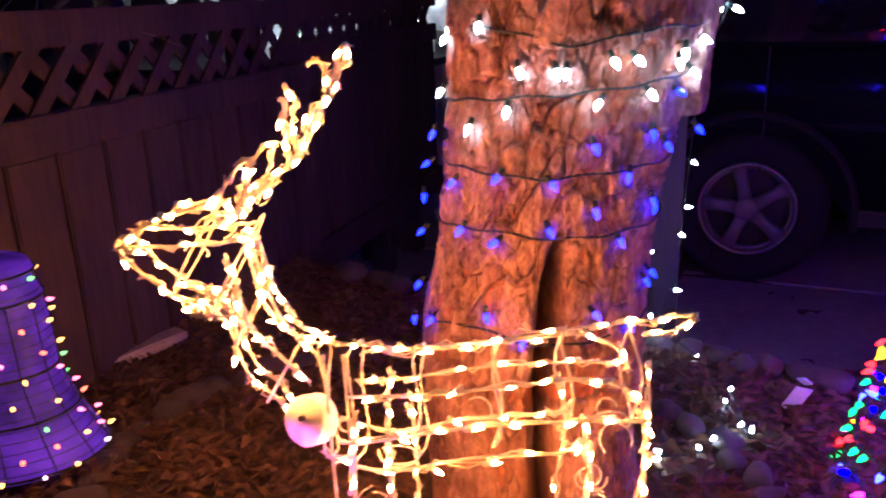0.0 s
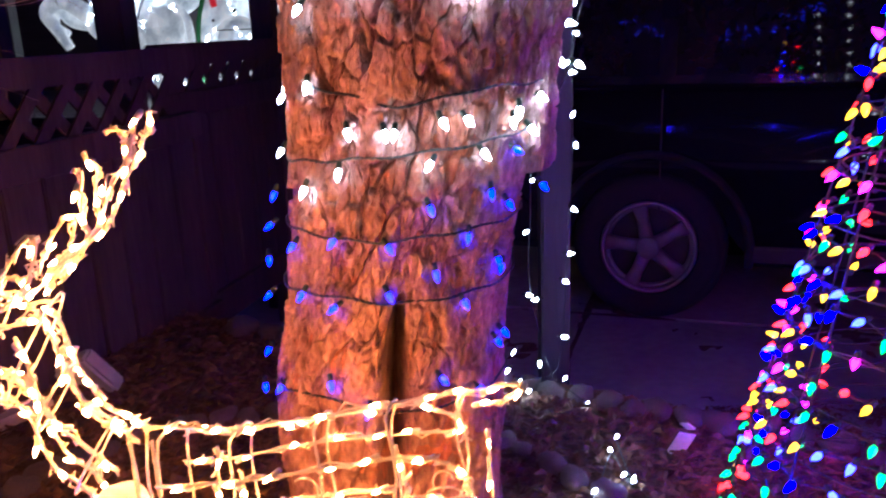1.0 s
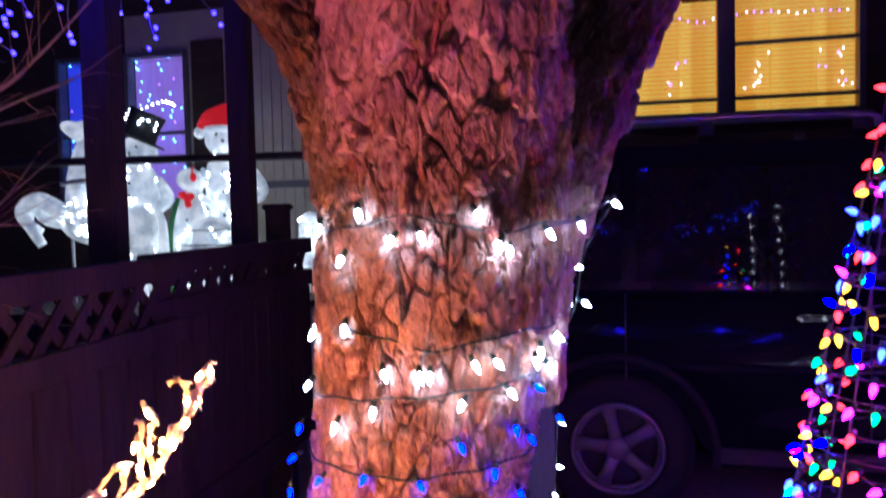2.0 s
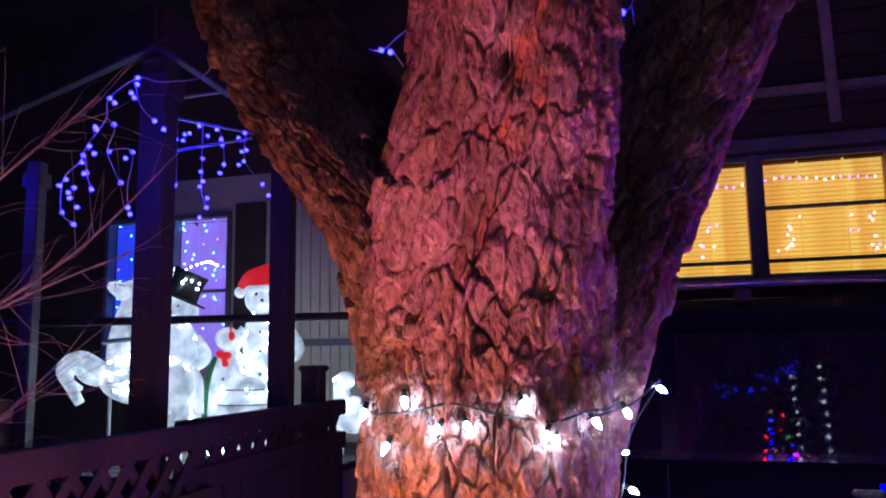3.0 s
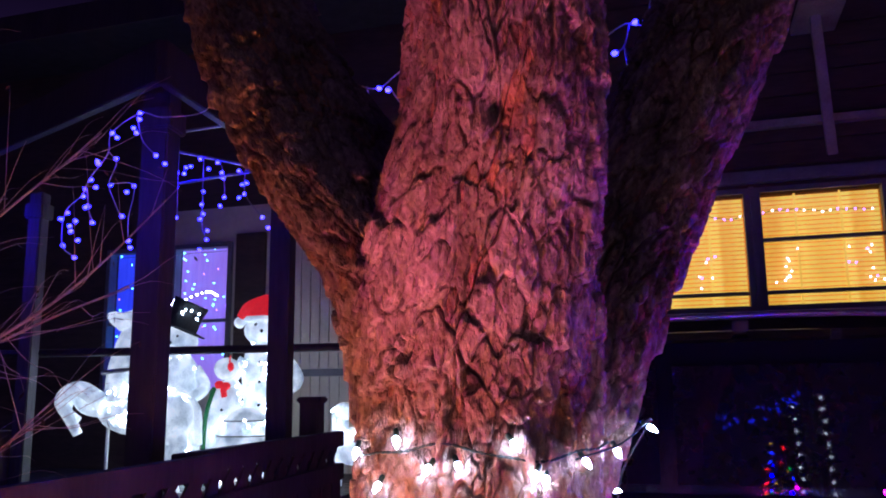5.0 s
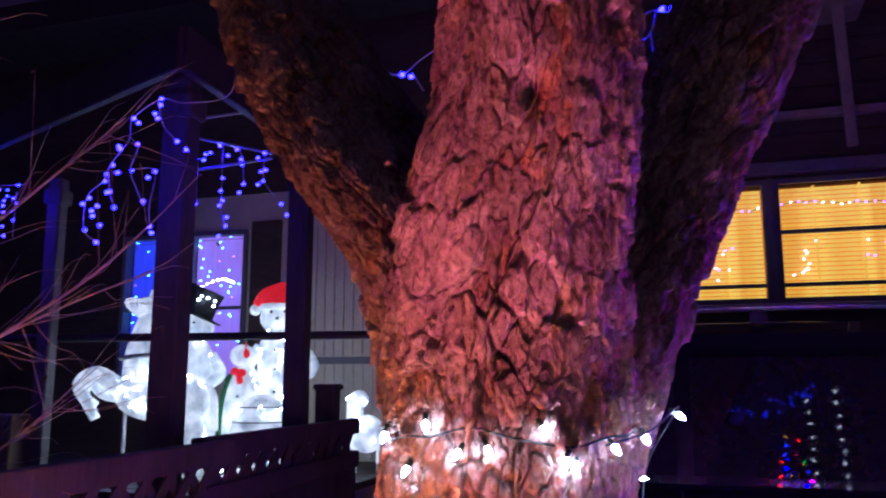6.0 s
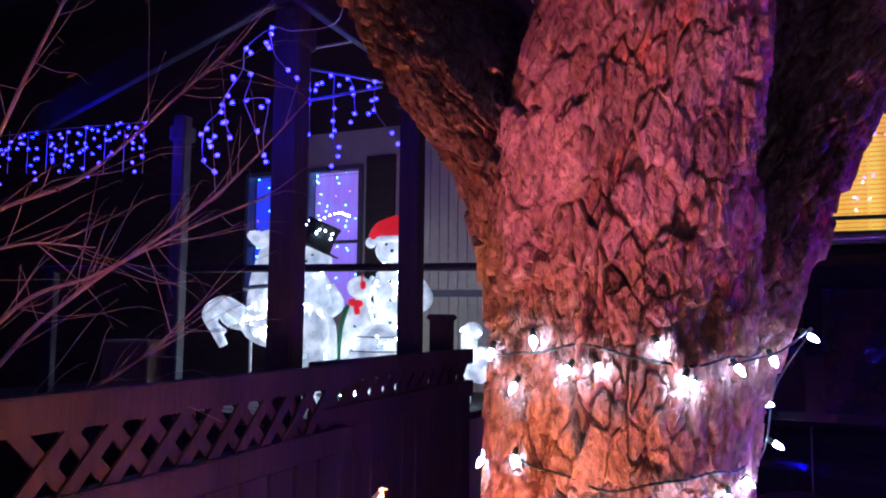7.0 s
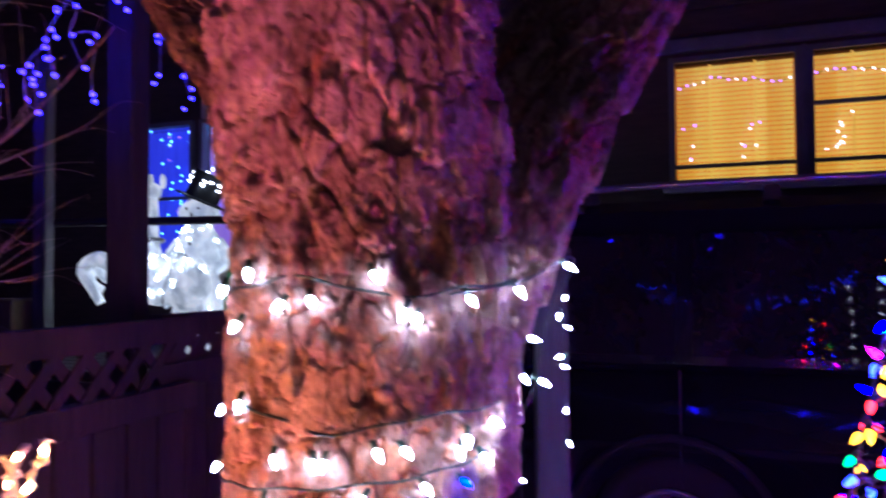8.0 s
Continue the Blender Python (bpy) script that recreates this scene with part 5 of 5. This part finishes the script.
sprinkle(globe, 22, lambda q: (gx + 0.175 * math.cos(t0 := q.uniform(3.4, 6.0)) * (c := math.cos(q.uniform(-1, 1))), gy + 0.175 * math.sin(t0) * c, gz + 0.17 * q.uniform(-1, 1)), 91)
fx, fy = -0.21, 5.0
fawn = thing("lit_fawn", (fx, fy, 0.94), "small glowing white fawn figure beside the fence post", "light figure", "lit porch figures")
part("body", ball(bmesh.new(), (fx + 0.02, fy, 1.17), (0.11, 0.08, 0.11), 18), M_FIGURE, fawn, smooth=True)
part("head", ball(bmesh.new(), (fx - 0.03, fy - 0.02, 1.37), (0.06, 0.05, 0.055), 16), M_FIGURE, fawn, smooth=True)
part("neck", tube(bmesh.new(), [(fx - 0.05, fy, 1.18), (fx - 0.05, fy - 0.01, 1.36)], 0.05, 10), M_FIGURE, fawn, smooth=True)
for dx in (-0.06, 0.1):
    part("leg", tube(bmesh.new(), [(fx + dx, fy, 1.12), (fx + dx, fy, 0.945)], 0.022, 8), M_FIGURE, fawn, smooth=True)
sprinkle(fawn, 12, lambda q: (fx - 0.02 + q.uniform(-0.1, 0.1), fy - 0.085, q.uniform(1.1, 1.4)), 95)
# lit spray arching above the hat
spray = thing("lit_branch", (-1.25, 5.5, 0.94), "thin arching wire branch with white mini lights", "light figure")
arc = spline([(-1.44, 5.5, 0.95), (-1.45, 5.5, 1.7), (-1.43, 5.5, 1.98), (-1.32, 5.5, 2.10), (-1.19, 5.5, 2.15), (-1.12, 5.5, 2.13)], 8)
part("stem", tube(bmesh.new(), arc, 0.006, 6), M_RAIL, spray, smooth=True)
for p in arc[16::2]:
    hang_bulb(spray, FIG_BULB, None, p, (0.3, -1, -0.5))

# ---- blue icicle lights ----
ICE = bulb_mesh("icicle_bulb", M_ICE, 0.013, 0.0078)
ICE_A = [(-0.781, 2.413), (-0.798, 2.358), (-0.871, 2.343), (-0.725, 2.267), (-0.858, 2.257), (-0.912, 2.247), (-0.935, 2.184), (-0.87, 2.168), (-0.947, 2.151), (-0.955, 2.129), (-0.935, 2.086), (-1.004, 2.072),
         (-1.01, 2.045), (-0.911, 2.036), (-0.979, 2.006), (-1.007, 1.964), (-0.964, 1.922), (-0.79, 2.163), (-0.828, 2.061), (-0.797, 1.975)]
ICE_B = [(-0.768, 2.379), (-0.751, 2.386), (-0.709, 2.411), (-0.68, 2.378), (-0.64, 2.395), (-0.624, 2.357), (-0.532, 2.386), (-0.546, 2.315), (-0.524, 2.315), (-0.534, 2.271), (-0.554, 2.254), (-0.611, 2.255),
         (-0.699, 2.285), (-0.8, 2.32), (-0.806, 2.302), (-0.698, 2.225), (-0.796, 2.171), (-0.701, 2.164), (-0.682, 2.087), (-0.463, 2.178)]


def icicles(place, label, spots, y, lines, seed):
    ob = thing("blue_icicle_lights", place, label, "light string", "blue icicle lights")
    rng = random.Random(seed)
    for line in lines:
        part("cord", tube(bmesh.new(), spline([(p[0], p[1] if len(p) > 2 else y, p[-1]) for p in line], 6), 0.0022, 5), M_WHITECORD, ob, "thin white cord", True)
    extra = [(x + rng.uniform(-0.035, 0.035), z - rng.uniform(0.01, 0.05)) for x, z in spots if len(spots) > 5 and rng.random() < 0.65]
    for x, z in spots + extra:
        hang_bulb(ob, ICE, None, (x, y + rng.uniform(-0.02, 0.02), z + 0.004), (rng.uniform(-0.5, 0.5), -0.6, -1))
    return ob


icicles((-0.86, 2.75, 2.2), "blue icicle lights draped from the limb to the porch post", ICE_A, 2.75,
        [[(-0.28, 1.65, 2.46), (-0.42, 2.2, 2.46), (-0.55, 2.44), (-0.70, 2.40), (-0.781, 2.413), (-0.871, 2.343), (-0.88, 2.27), (-0.935, 2.184), (-0.955, 2.129), (-1.004, 2.072), (-1.007, 1.964), (-0.964, 1.922)],
         [(-0.79, 2.40), (-0.77, 2.32), (-0.725, 2.267)], [(-0.88, 2.28), (-0.85, 2.24), (-0.87, 2.168), (-0.85, 2.11), (-0.828, 2.061)], [(-0.94, 2.15), (-0.93, 2.08), (-0.911, 2.036)], [(-0.87, 2.168), (-0.79, 2.163), (-0.80, 2.05), (-0.797, 1.975)]], 3)
icicles((-0.66, 3.3, 2.4), "blue icicle lights hanging from the porch roof edge", ICE_B, 3.3,
        [[(-0.83, 2.45), (-0.7, 2.425), (-0.5, 2.385)], [(-0.70, 2.42), (-0.70, 2.3), (-0.698, 2.225), (-0.701, 2.164), (-0.682, 2.087)], [(-0.53, 2.39), (-0.535, 2.3), (-0.52, 2.25), (-0.463, 2.178)],
         [(-0.8, 2.44), (-0.80, 2.32), (-0.796, 2.171)], [(-0.64, 2.41), (-0.62, 2.357), (-0.611, 2.255)]], 4)
rng = random.Random(77)
ice_c = []
for k in range(17):
    x = -2.85 + k * 0.055
    top = 2.44 + 0.10 * (x + 2.4)
    for j in range(rng.randint(2, 4)):
        ice_c.append((x + rng.uniform(-0.02, 0.02), top - 0.065 * j - rng.uniform(0, 0.03)))
icicles((-2.4, 4.25, 2.4), "blue icicle lights along the far porch roof edge", ice_c, 4.25, [[(-2.9, 2.40), (-2.4, 2.45), (-1.92, 2.48)]] + [[(-2.85 + k * 0.11, 2.44), (-2.85 + k * 0.11, 2.2)] for k in range(9)], 6)
icicles((0.03, 2.2, 2.3), "two blue lights on a cord behind the trunk fork", [(0.035, 2.29), (0.059, 2.29)], 2.2, [[(-0.03, 2.302), (0.035, 2.295), (0.10, 2.35), (0.3, 2.0, 2.40), (0.60, 1.70, 2.36), (0.75, 1.64, 2.35)], [(0.06, 2.30), (0.092, 2.25)], [(0.0, 2.3), (0.007, 2.258)]], 7)
icicles((0.58, 1.9, 2.2), "blue lights on a cord beside the thick limb", [(0.649, 2.343), (0.673, 2.344), (0.597, 2.261)], 1.9, [[(0.55, 2.30), (0.583, 2.314), (0.63, 2.345), (0.68, 2.35), (0.70, 1.88, 2.44), (0.74, 1.8, 2.52)], [(0.64, 2.342), (0.625, 2.29), (0.597, 2.261)], [(0.625, 2.29), (0.63, 2.24)]], 8)


# ---- bare shrub at the path's edge ----
def shrub():
    ob = thing("bare_shrub", (-1.6, 1.9, 0), "bare shrub with thin arching twigs and a few dry leaves", "shrub")
    rng = random.Random(13)
    leaves = bmesh.new()
    mains = [[(-1.7, 1.9, 0.02), (-1.5, 1.92, 0.8), (-1.17, 1.98, 1.31), (-1.04, 2.08, 1.49), (-0.795, 2.19, 1.705), (-0.67, 2.22, 1.83), (-0.50, 2.23, 2.02)],
             [(-1.7, 1.9, 0.02), (-1.55, 1.95, 0.9), (-1.178, 1.994, 1.42), (-1.0, 2.1, 1.54), (-0.80, 2.2, 1.67), (-0.62, 2.25, 1.76)],
             [(-1.72, 1.92, 0.02), (-1.6, 1.9, 1.0), (-1.25, 1.94, 1.70), (-1.10, 1.947, 2.04), (-1.0, 1.94, 2.25), (-0.93, 1.94, 2.5)],
             [(-1.68, 1.9, 0.02), (-1.45, 1.95, 0.9), (-1.16, 1.99, 1.18), (-1.01, 2.09, 1.25), (-0.9, 2.15, 1.33), (-0.80, 2.2, 1.44)],
             [(-1.7, 1.94, 0.02), (-1.6, 1.95, 1.1), (-1.3, 2.0, 1.62), (-1.02, 2.05, 1.78), (-0.80, 2.1, 2.0), (-0.66, 2.1, 2.13)],
             [(-1.7, 1.94, 0.02), (-1.5, 1.85, 1.1), (-1.3, 1.9, 1.5), (-1.12, 1.95, 1.60), (-0.95, 2.0, 1.60)]]
    for k, main in enumerate(mains):
        path = spline(main, 8)
        n = len(path)
        bm = bmesh.new()
        tube(bm, path, [0.0075 * (1 - 0.9 * i / n) + 0.0011 for i in range(n)], 6)
        for j in range(24):
            i = rng.randrange(n // 3, n - 2)
            p, d = path[i], (path[i + 1] - path[i]).normalized()
            w = (d + Vector((rng.uniform(-0.9, 0.9), rng.uniform(-0.7, 0.7), rng.uniform(-0.9, 0.9)))).normalized()
            l = rng.uniform(0.10, 0.38)
            tip = [p, p + w * l * 0.4 + Vector((0, 0, rng.uniform(-0.01, 0.02))), p + w * l * 0.75 + Vector((0, 0, rng.uniform(0, 0.03))), p + w * l]
            tube(bm, spline(tip, 3), [0.0014 * (1 - 0.08 * q) for q in range(10)], 5)
            for _ in range(2):
                if rng.random() < 0.5:
                    o, a, b = tip[rng.randrange(1, 4)], Vector((rng.uniform(-1, 1), rng.uniform(-1, 1), rng.uniform(-1, 0.3))).normalized(), Vector((rng.uniform(-1, 1), rng.uniform(-1, 1), 0)).normalized()
                    s = rng.uniform(0.008, 0.016)
                    leaves.faces.new([leaves.verts.new(o + q) for q in (a * 0, a * s + b * s * 0.5, a * s * 2, a * s - b * s * 0.5)])
        part("stem", bm, M_TWIG, ob, smooth=True)
    part("leaves", leaves, M_LEAF, ob, "small dry reddish leaves")


shrub()


# ---- parked car ----
def car():
    ob = thing("parked_car", (0, 0, 0), "dark parked sport utility car with silver five-spoke wheels and roof rails", "car")
    W, L0, L1 = 1.82, -0.86, 3.75
    base = 2.68
    arch = 0.40

    def outline(points, y0, y1, name, mat, bevel, label=""):
        bm = bmesh.new()
        a = [bm.verts.new((x, y0, z)) for x, z in points]
        b = [bm.verts.new((x, y1, z)) for x, z in points]
        bm.faces.new(a)
        bm.faces.new(b[::-1])
        n = len(points)
        for i in range(n):
            bm.faces.new((a[i], b[i], b[(i + 1) % n], a[(i + 1) % n]))
        if bevel:
            rim = [e for e in bm.edges if abs(e.verts[0].co.y - e.verts[1].co.y) < 1e-6]
            bmesh.ops.bevel(bm, geom=rim, offset=bevel, segments=4, affect="EDGES")
        return part(name, bm, mat, ob, label, True)

    def arc(cx, a0, a1, r):
        return [(cx + r * math.cos(radians(a0 + (a1 - a0) * k / 14)), 0.33 + r * math.sin(radians(a0 + (a1 - a0) * k / 14))) for k in range(15)]

    low = [(L0 + 0.03, 0.42), (L0 + 0.12, 0.30), (-arch - 0.005, 0.30), *arc(0, 180, 0, arch), (arch + 0.01, 0.26), (base - arch - 0.01, 0.26), *arc(base, 180, 0, arch), (base + arch + 0.01, 0.30),
           (L1 - 0.12, 0.30), (L1, 0.46), (L1 - 0.02, 0.80), (L1 - 0.25, 0.97), (2.72, 1.03), (L0 + 0.02, 1.05), (L0 - 0.02, 0.72)]
    body = outline(low, 0.0, W, "body", M_PAINT, 0.055)
    # cabin, drawn in towards the roof
    bm = bmesh.new()
    rows = []
    for z, x0, x1, tuck in ((1.04, L0 + 0.03, 2.72, 0.03), (1.30, L0 + 0.07, 2.36, 0.075), (1.55, L0 + 0.15, 1.98, 0.15), (1.68, L0 + 0.24, 1.72, 0.21), (1.735, L0 + 0.42, 1.45, 0.34), (1.75, L0 + 0.7, 1.2, 0.6)):
        rows.append([bm.verts.new(p) for p in ((x0, tuck, z), (x1, tuck, z), (x1, W - tuck, z), (x0, W - tuck, z))])
    for a, b in zip(rows, rows[1:]):
        for i in range(4):
            bm.faces.new((a[i], a[(i + 1) % 4], b[(i + 1) % 4], b[i]))
    bm.faces.new(rows[-1])
    bm.faces.new(rows[0][::-1])
    part("cabin", bm, M_PAINT, ob, smooth=False)

    # side panes follow the bowed flank of the cabin
    def pane(xs, name="side_window"):
        bm = bmesh.new()
        cols = []
        for f in (0.0, 0.2, 0.4, 0.6, 0.8, 1.0):
            z = 1.075 + f * 0.50
            tuck = 0.026 + 0.173 * (z - 1.075)
            x0 = xs[0] + (xs[2] - xs[0]) * f
            x1 = xs[1] + (xs[3] - xs[1]) * f
            cols.append([bm.verts.new((x0 + (x1 - x0) * g / 6, tuck, z)) for g in range(7)])
        for a, b in zip(cols, cols[1:]):
            for g in range(6):
                bm.faces.new((a[g], a[g + 1], b[g + 1], b[g]))
        bmesh.ops.solidify(bm, geom=bm.faces[:], thickness=0.004)
        return part(name, bm, M_CARGLASS, ob, "dark tinted side glass")

    pane((L0 + 0.12, 0.02, L0 + 0.22, 0.02))
    pane((0.09, 0.98, 0.09, 0.96))
    pane((1.05, 2.25, 1.03, 1.85))
    for x in (0.04, 1.02):
        part("door_seam", boxed((x, -0.0005, 0.72), (0.006, 0.004, 0.60)), M_BLACKPLASTIC, ob)
    part("sill_trim", boxed((1.34, -0.004, 0.33), (1.85, 0.02, 0.07), None, 0.008), M_BLACKPLASTIC, ob)
    for x in (0.82, 1.9):
        part("door_handle", boxed((x, -0.018, 0.93), (0.17, 0.028, 0.03), None, 0.01), M_PAINT, ob)
    # flared arch lips
    for cx in (0, base):
        part("arch_lip", tube(bmesh.new(), [(x, -0.006, z) for x, z in arc(cx, 188, -8, arch + 0.02)], 0.018, 8), M_RUBBER, ob, smooth=True)
    for y in (0.30, W - 0.30):
        r = part("roof_rail", tube(bmesh.new(), spline([(-0.42, y, 1.735), (-0.36, y, 1.79), (0.5, y, 1.805), (1.05, y, 1.79), (1.12, y, 1.74)], 8), 0.016, 8), M_RAIL, ob, "satin silver roof rail", True)
        for x in (-0.36, 0.4, 1.05):
            part("rail_foot", boxed((x, y, 1.755), (0.07, 0.03, 0.06), None, 0.008), M_BLACKPLASTIC, r)
    part("tail_lamp", boxed((L0 + 0.0, 0.06, 0.98), (0.05, 0.10, 0.26), None, 0.02), material("tail_lamp_red", (0.25, 0.01, 0.012), 0.15, scale=20, coat=1.0), ob, "dark red tail lamp")
    part("bumper", boxed((L0 - 0.01, W / 2, 0.50), (0.10, W - 0.1, 0.24), None, 0.03), M_BLACKPLASTIC, ob)

    # wheels
    for cx, y, out in ((0, 0.09, -1), (base, 0.09, -1), (0, W - 0.09, 1), (base, W - 0.09, 1)):
        tyre = bmesh.new()
        prof = [(0.215, -0.085), (0.28, -0.10), (0.318, -0.09), (0.333, -0.06), (0.335, 0.0), (0.333, 0.06), (0.318, 0.09), (0.28, 0.10), (0.215, 0.085)]
        lathe_m = Matrix.Translation((cx, y, 0.335)) @ Matrix.Rotation(radians(90), 4, "X")
        rings = []
        for r, h in prof:
            rings.append([tyre.verts.new(lathe_m @ Vector((r * math.cos(k * math.tau / 48), r * math.sin(k * math.tau / 48), h))) for k in range(48)])
        for a, b in zip(rings, rings[1:]):
            for k in range(48):
                tyre.faces.new((a[k], a[(k + 1) % 48], b[(k + 1) % 48], b[k]))
        wheel = part("tyre", tyre, M_RUBBER, ob, "black rubber tyre", True)
        face = y + out * 0.085
        rim = bmesh.new()
        tube(rim, [(cx + 0.198 * math.cos(k * math.tau / 48), face, 0.335 + 0.198 * math.sin(k * math.tau / 48)) for k in range(48)], 0.011, 8, True)
        tube(rim, [(cx + 0.183 * math.cos(k * math.tau / 48), face - out * 0.03, 0.335 + 0.183 * math.sin(k * math.tau / 48)) for k in range(48)], 0.012, 6, True)
        part("rim", rim, M_ALLOY, wheel, "silver alloy rim", True)
        for k in range(5):
            a = k * math.tau / 5 + 0.55
            turn = Matrix.Translation((cx, 0, 0.335)) @ Matrix.Rotation(-a, 4, "Y")
            sp = bmesh.new()
            vs = []
            for rr, w, dep in ((0.04, 0.030, 0.005), (0.12, 0.026, -0.003), (0.192, 0.036, -0.008)):
                f = face + out * dep
                vs.append([sp.verts.new(turn @ Vector((rr, yy, ww))) for ww, yy in ((-w, f - out * 0.012), (-w * 0.6, f), (w * 0.6, f), (w, f - out * 0.012), (w, f - out * 0.03), (-w, f - out * 0.03))])
            for p, q in zip(vs, vs[1:]):
                for i in range(6):
                    sp.faces.new((p[i], p[(i + 1) % 6], q[(i + 1) % 6], q[i]))
            sp.faces.new(vs[0])
            sp.faces.new(vs[-1][::-1])
            part("spoke", sp, M_ALLOY, wheel, smooth=True)
        hub = lathe(bmesh.new(), [(0.05, -0.02), (0.05, 0.004), (0.042, 0.012), (0.01, 0.014)], sides=20)
        bmesh.ops.transform(hub, matrix=Matrix.Translation((cx, face, 0.335)) @ Matrix.Rotation(radians(90 if out < 0 else -90), 4, "X"), verts=hub.verts)
        part("hub_cap", hub, M_ALLOY, wheel, smooth=True)
        disc = lathe(bmesh.new(), [(0.195, -0.002), (0.195, 0.002)], sides=32)
        bmesh.ops.transform(disc, matrix=Matrix.Translation((cx, y - out * 0.02, 0.335)) @ Matrix.Rotation(radians(90), 4, "X"), verts=disc.verts)
        part("brake_disc", disc, M_BLACKPLASTIC, wheel)
    return ob


the_car = car()
the_car.matrix_world = Matrix.Translation(WHEEL + CAR_U * 0.02 + CAR_N * 0.02 + Vector((0, 0, 0.005))) @ Matrix.Rotation(radians(CAR_TURN), 4, "Z")


# ---- lights behind the path, mirrored in the car ----
far_post = thing("lamp_post", (0.58, -1.95, 0), "tall dark post wound with white lights behind the path", "post")
part("shaft", tube(bmesh.new(), [(0.58, -1.95, 0.0), (0.58, -1.95, 3.6)], 0.06, 12), M_WOOD, far_post, smooth=True)
wound = thing("white_light_string", (0.58, -1.95, 2.5), "cool white lights wound round the tall dark post", "light string")
BIG_WHITE = bulb_mesh("large_white_bulb", M_MIRRORED, 0.034, 0.012)
rng = random.Random(51)
coil = []
for k in range(58):
    a, z = k * 2.1, 0.9 + k * 0.042
    p = Vector((0.58 + 0.17 * math.cos(a), -1.95 + 0.09 * math.sin(a), z))
    coil.append(p)
    hang_bulb(wound, BIG_WHITE, None, p, (rng.uniform(-1, 1), 1, rng.uniform(-1, 1)))
part("cord", tube(bmesh.new(), coil, 0.003, 5), M_CORD, wound, "dark cord", True)
net = thing("lit_bush", (1.1, -0.75, 0.25), "low clipped bush under a net of white lights", "bush")
bm = ball(bmesh.new(), (1.1, -0.78, 0.44), (0.42, 0.26, 0.24), 24)
for v in bm.verts:
    v.co += Vector((noise.noise(v.co * 9), noise.noise(v.co * 9 + Vector((5, 0, 0))), noise.noise(v.co * 9 + Vector((0, 5, 0))))) * 0.05
part("crown", bm, material("dark_bush_leaf", (0.05, 0.08, 0.03), 0.8, scale=30, bump=2), net)
netted = thing("white_light_string", (1.1, -0.5, 0.5), "net of cool white lights over the low bush", "light string")
for k in range(30):
    a, e = rng.uniform(0.2, 2.94), rng.uniform(-0.2, 1.1)
    hang_bulb(netted, BIG_WHITE, None, (1.1 + 0.45 * math.cos(a) * math.cos(e), -0.78 + 0.29 * math.sin(a) * math.cos(e), 0.44 + 0.27 * math.sin(e)), (rng.uniform(-1, 1), 1, rng.uniform(-1, 1)))
swag = thing("blue_light_string", (-0.1, -1.7, 3.1), "blue lights slung from the tall dark post", "light string")
line = spline([(0.58, -1.95, 3.45), (0.1, -1.7, 3.2), (-0.6, -1.55, 3.12), (-1.4, -1.4, 3.3), (-2.2, -1.3, 3.6)], 8)
part("cord", tube(bmesh.new(), line, 0.003, 5), M_CORD, swag, "dark cord", True)
BIG_BLUE = bulb_mesh("large_blue_bulb", M_MIRRORBLUE, 0.03, 0.012)
for p in line:
    for j in range(2):
        hang_bulb(swag, BIG_BLUE, None, p + Vector((rng.uniform(-0.06, 0.06), 0, -rng.uniform(0.0, 0.16))), (0, 1, -1))
far_pole = thing("yard_pole", (-2.2, -1.3, 0), "dark pole that carries the blue lights", "post")
part("shaft", tube(bmesh.new(), [(-2.2, -1.3, 0), (-2.2, -1.3, 3.65)], 0.04, 10), M_WOOD, far_pole, smooth=True)

# weathered board lying on the bank
plank = thing("garden_board", (-0.82, 1.92, 0.45), "weathered wooden board lying on the leaves", "board")
part("board", boxed((-0.82, 1.915, 0.468), (0.30, 0.055, 0.028), Matrix.Rotation(math.atan2(0.21, 0.145), 4, "Z"), 0.004), M_BRACE, plank)
# pale paving stone leaning behind the reindeer
block = thing("paving_stone", (-0.72, 2.15, 0.42), "pale square paving stone leaning on the bank", "stone")
part("slab", boxed((-0.70, 2.16, 0.47), (0.17, 0.05, 0.13), Matrix.Rotation(radians(-18), 4, "Z") @ Matrix.Rotation(radians(-24), 4, "Y") @ Matrix.Rotation(radians(25), 4, "X"), 0.008), M_CONCRETE, block)
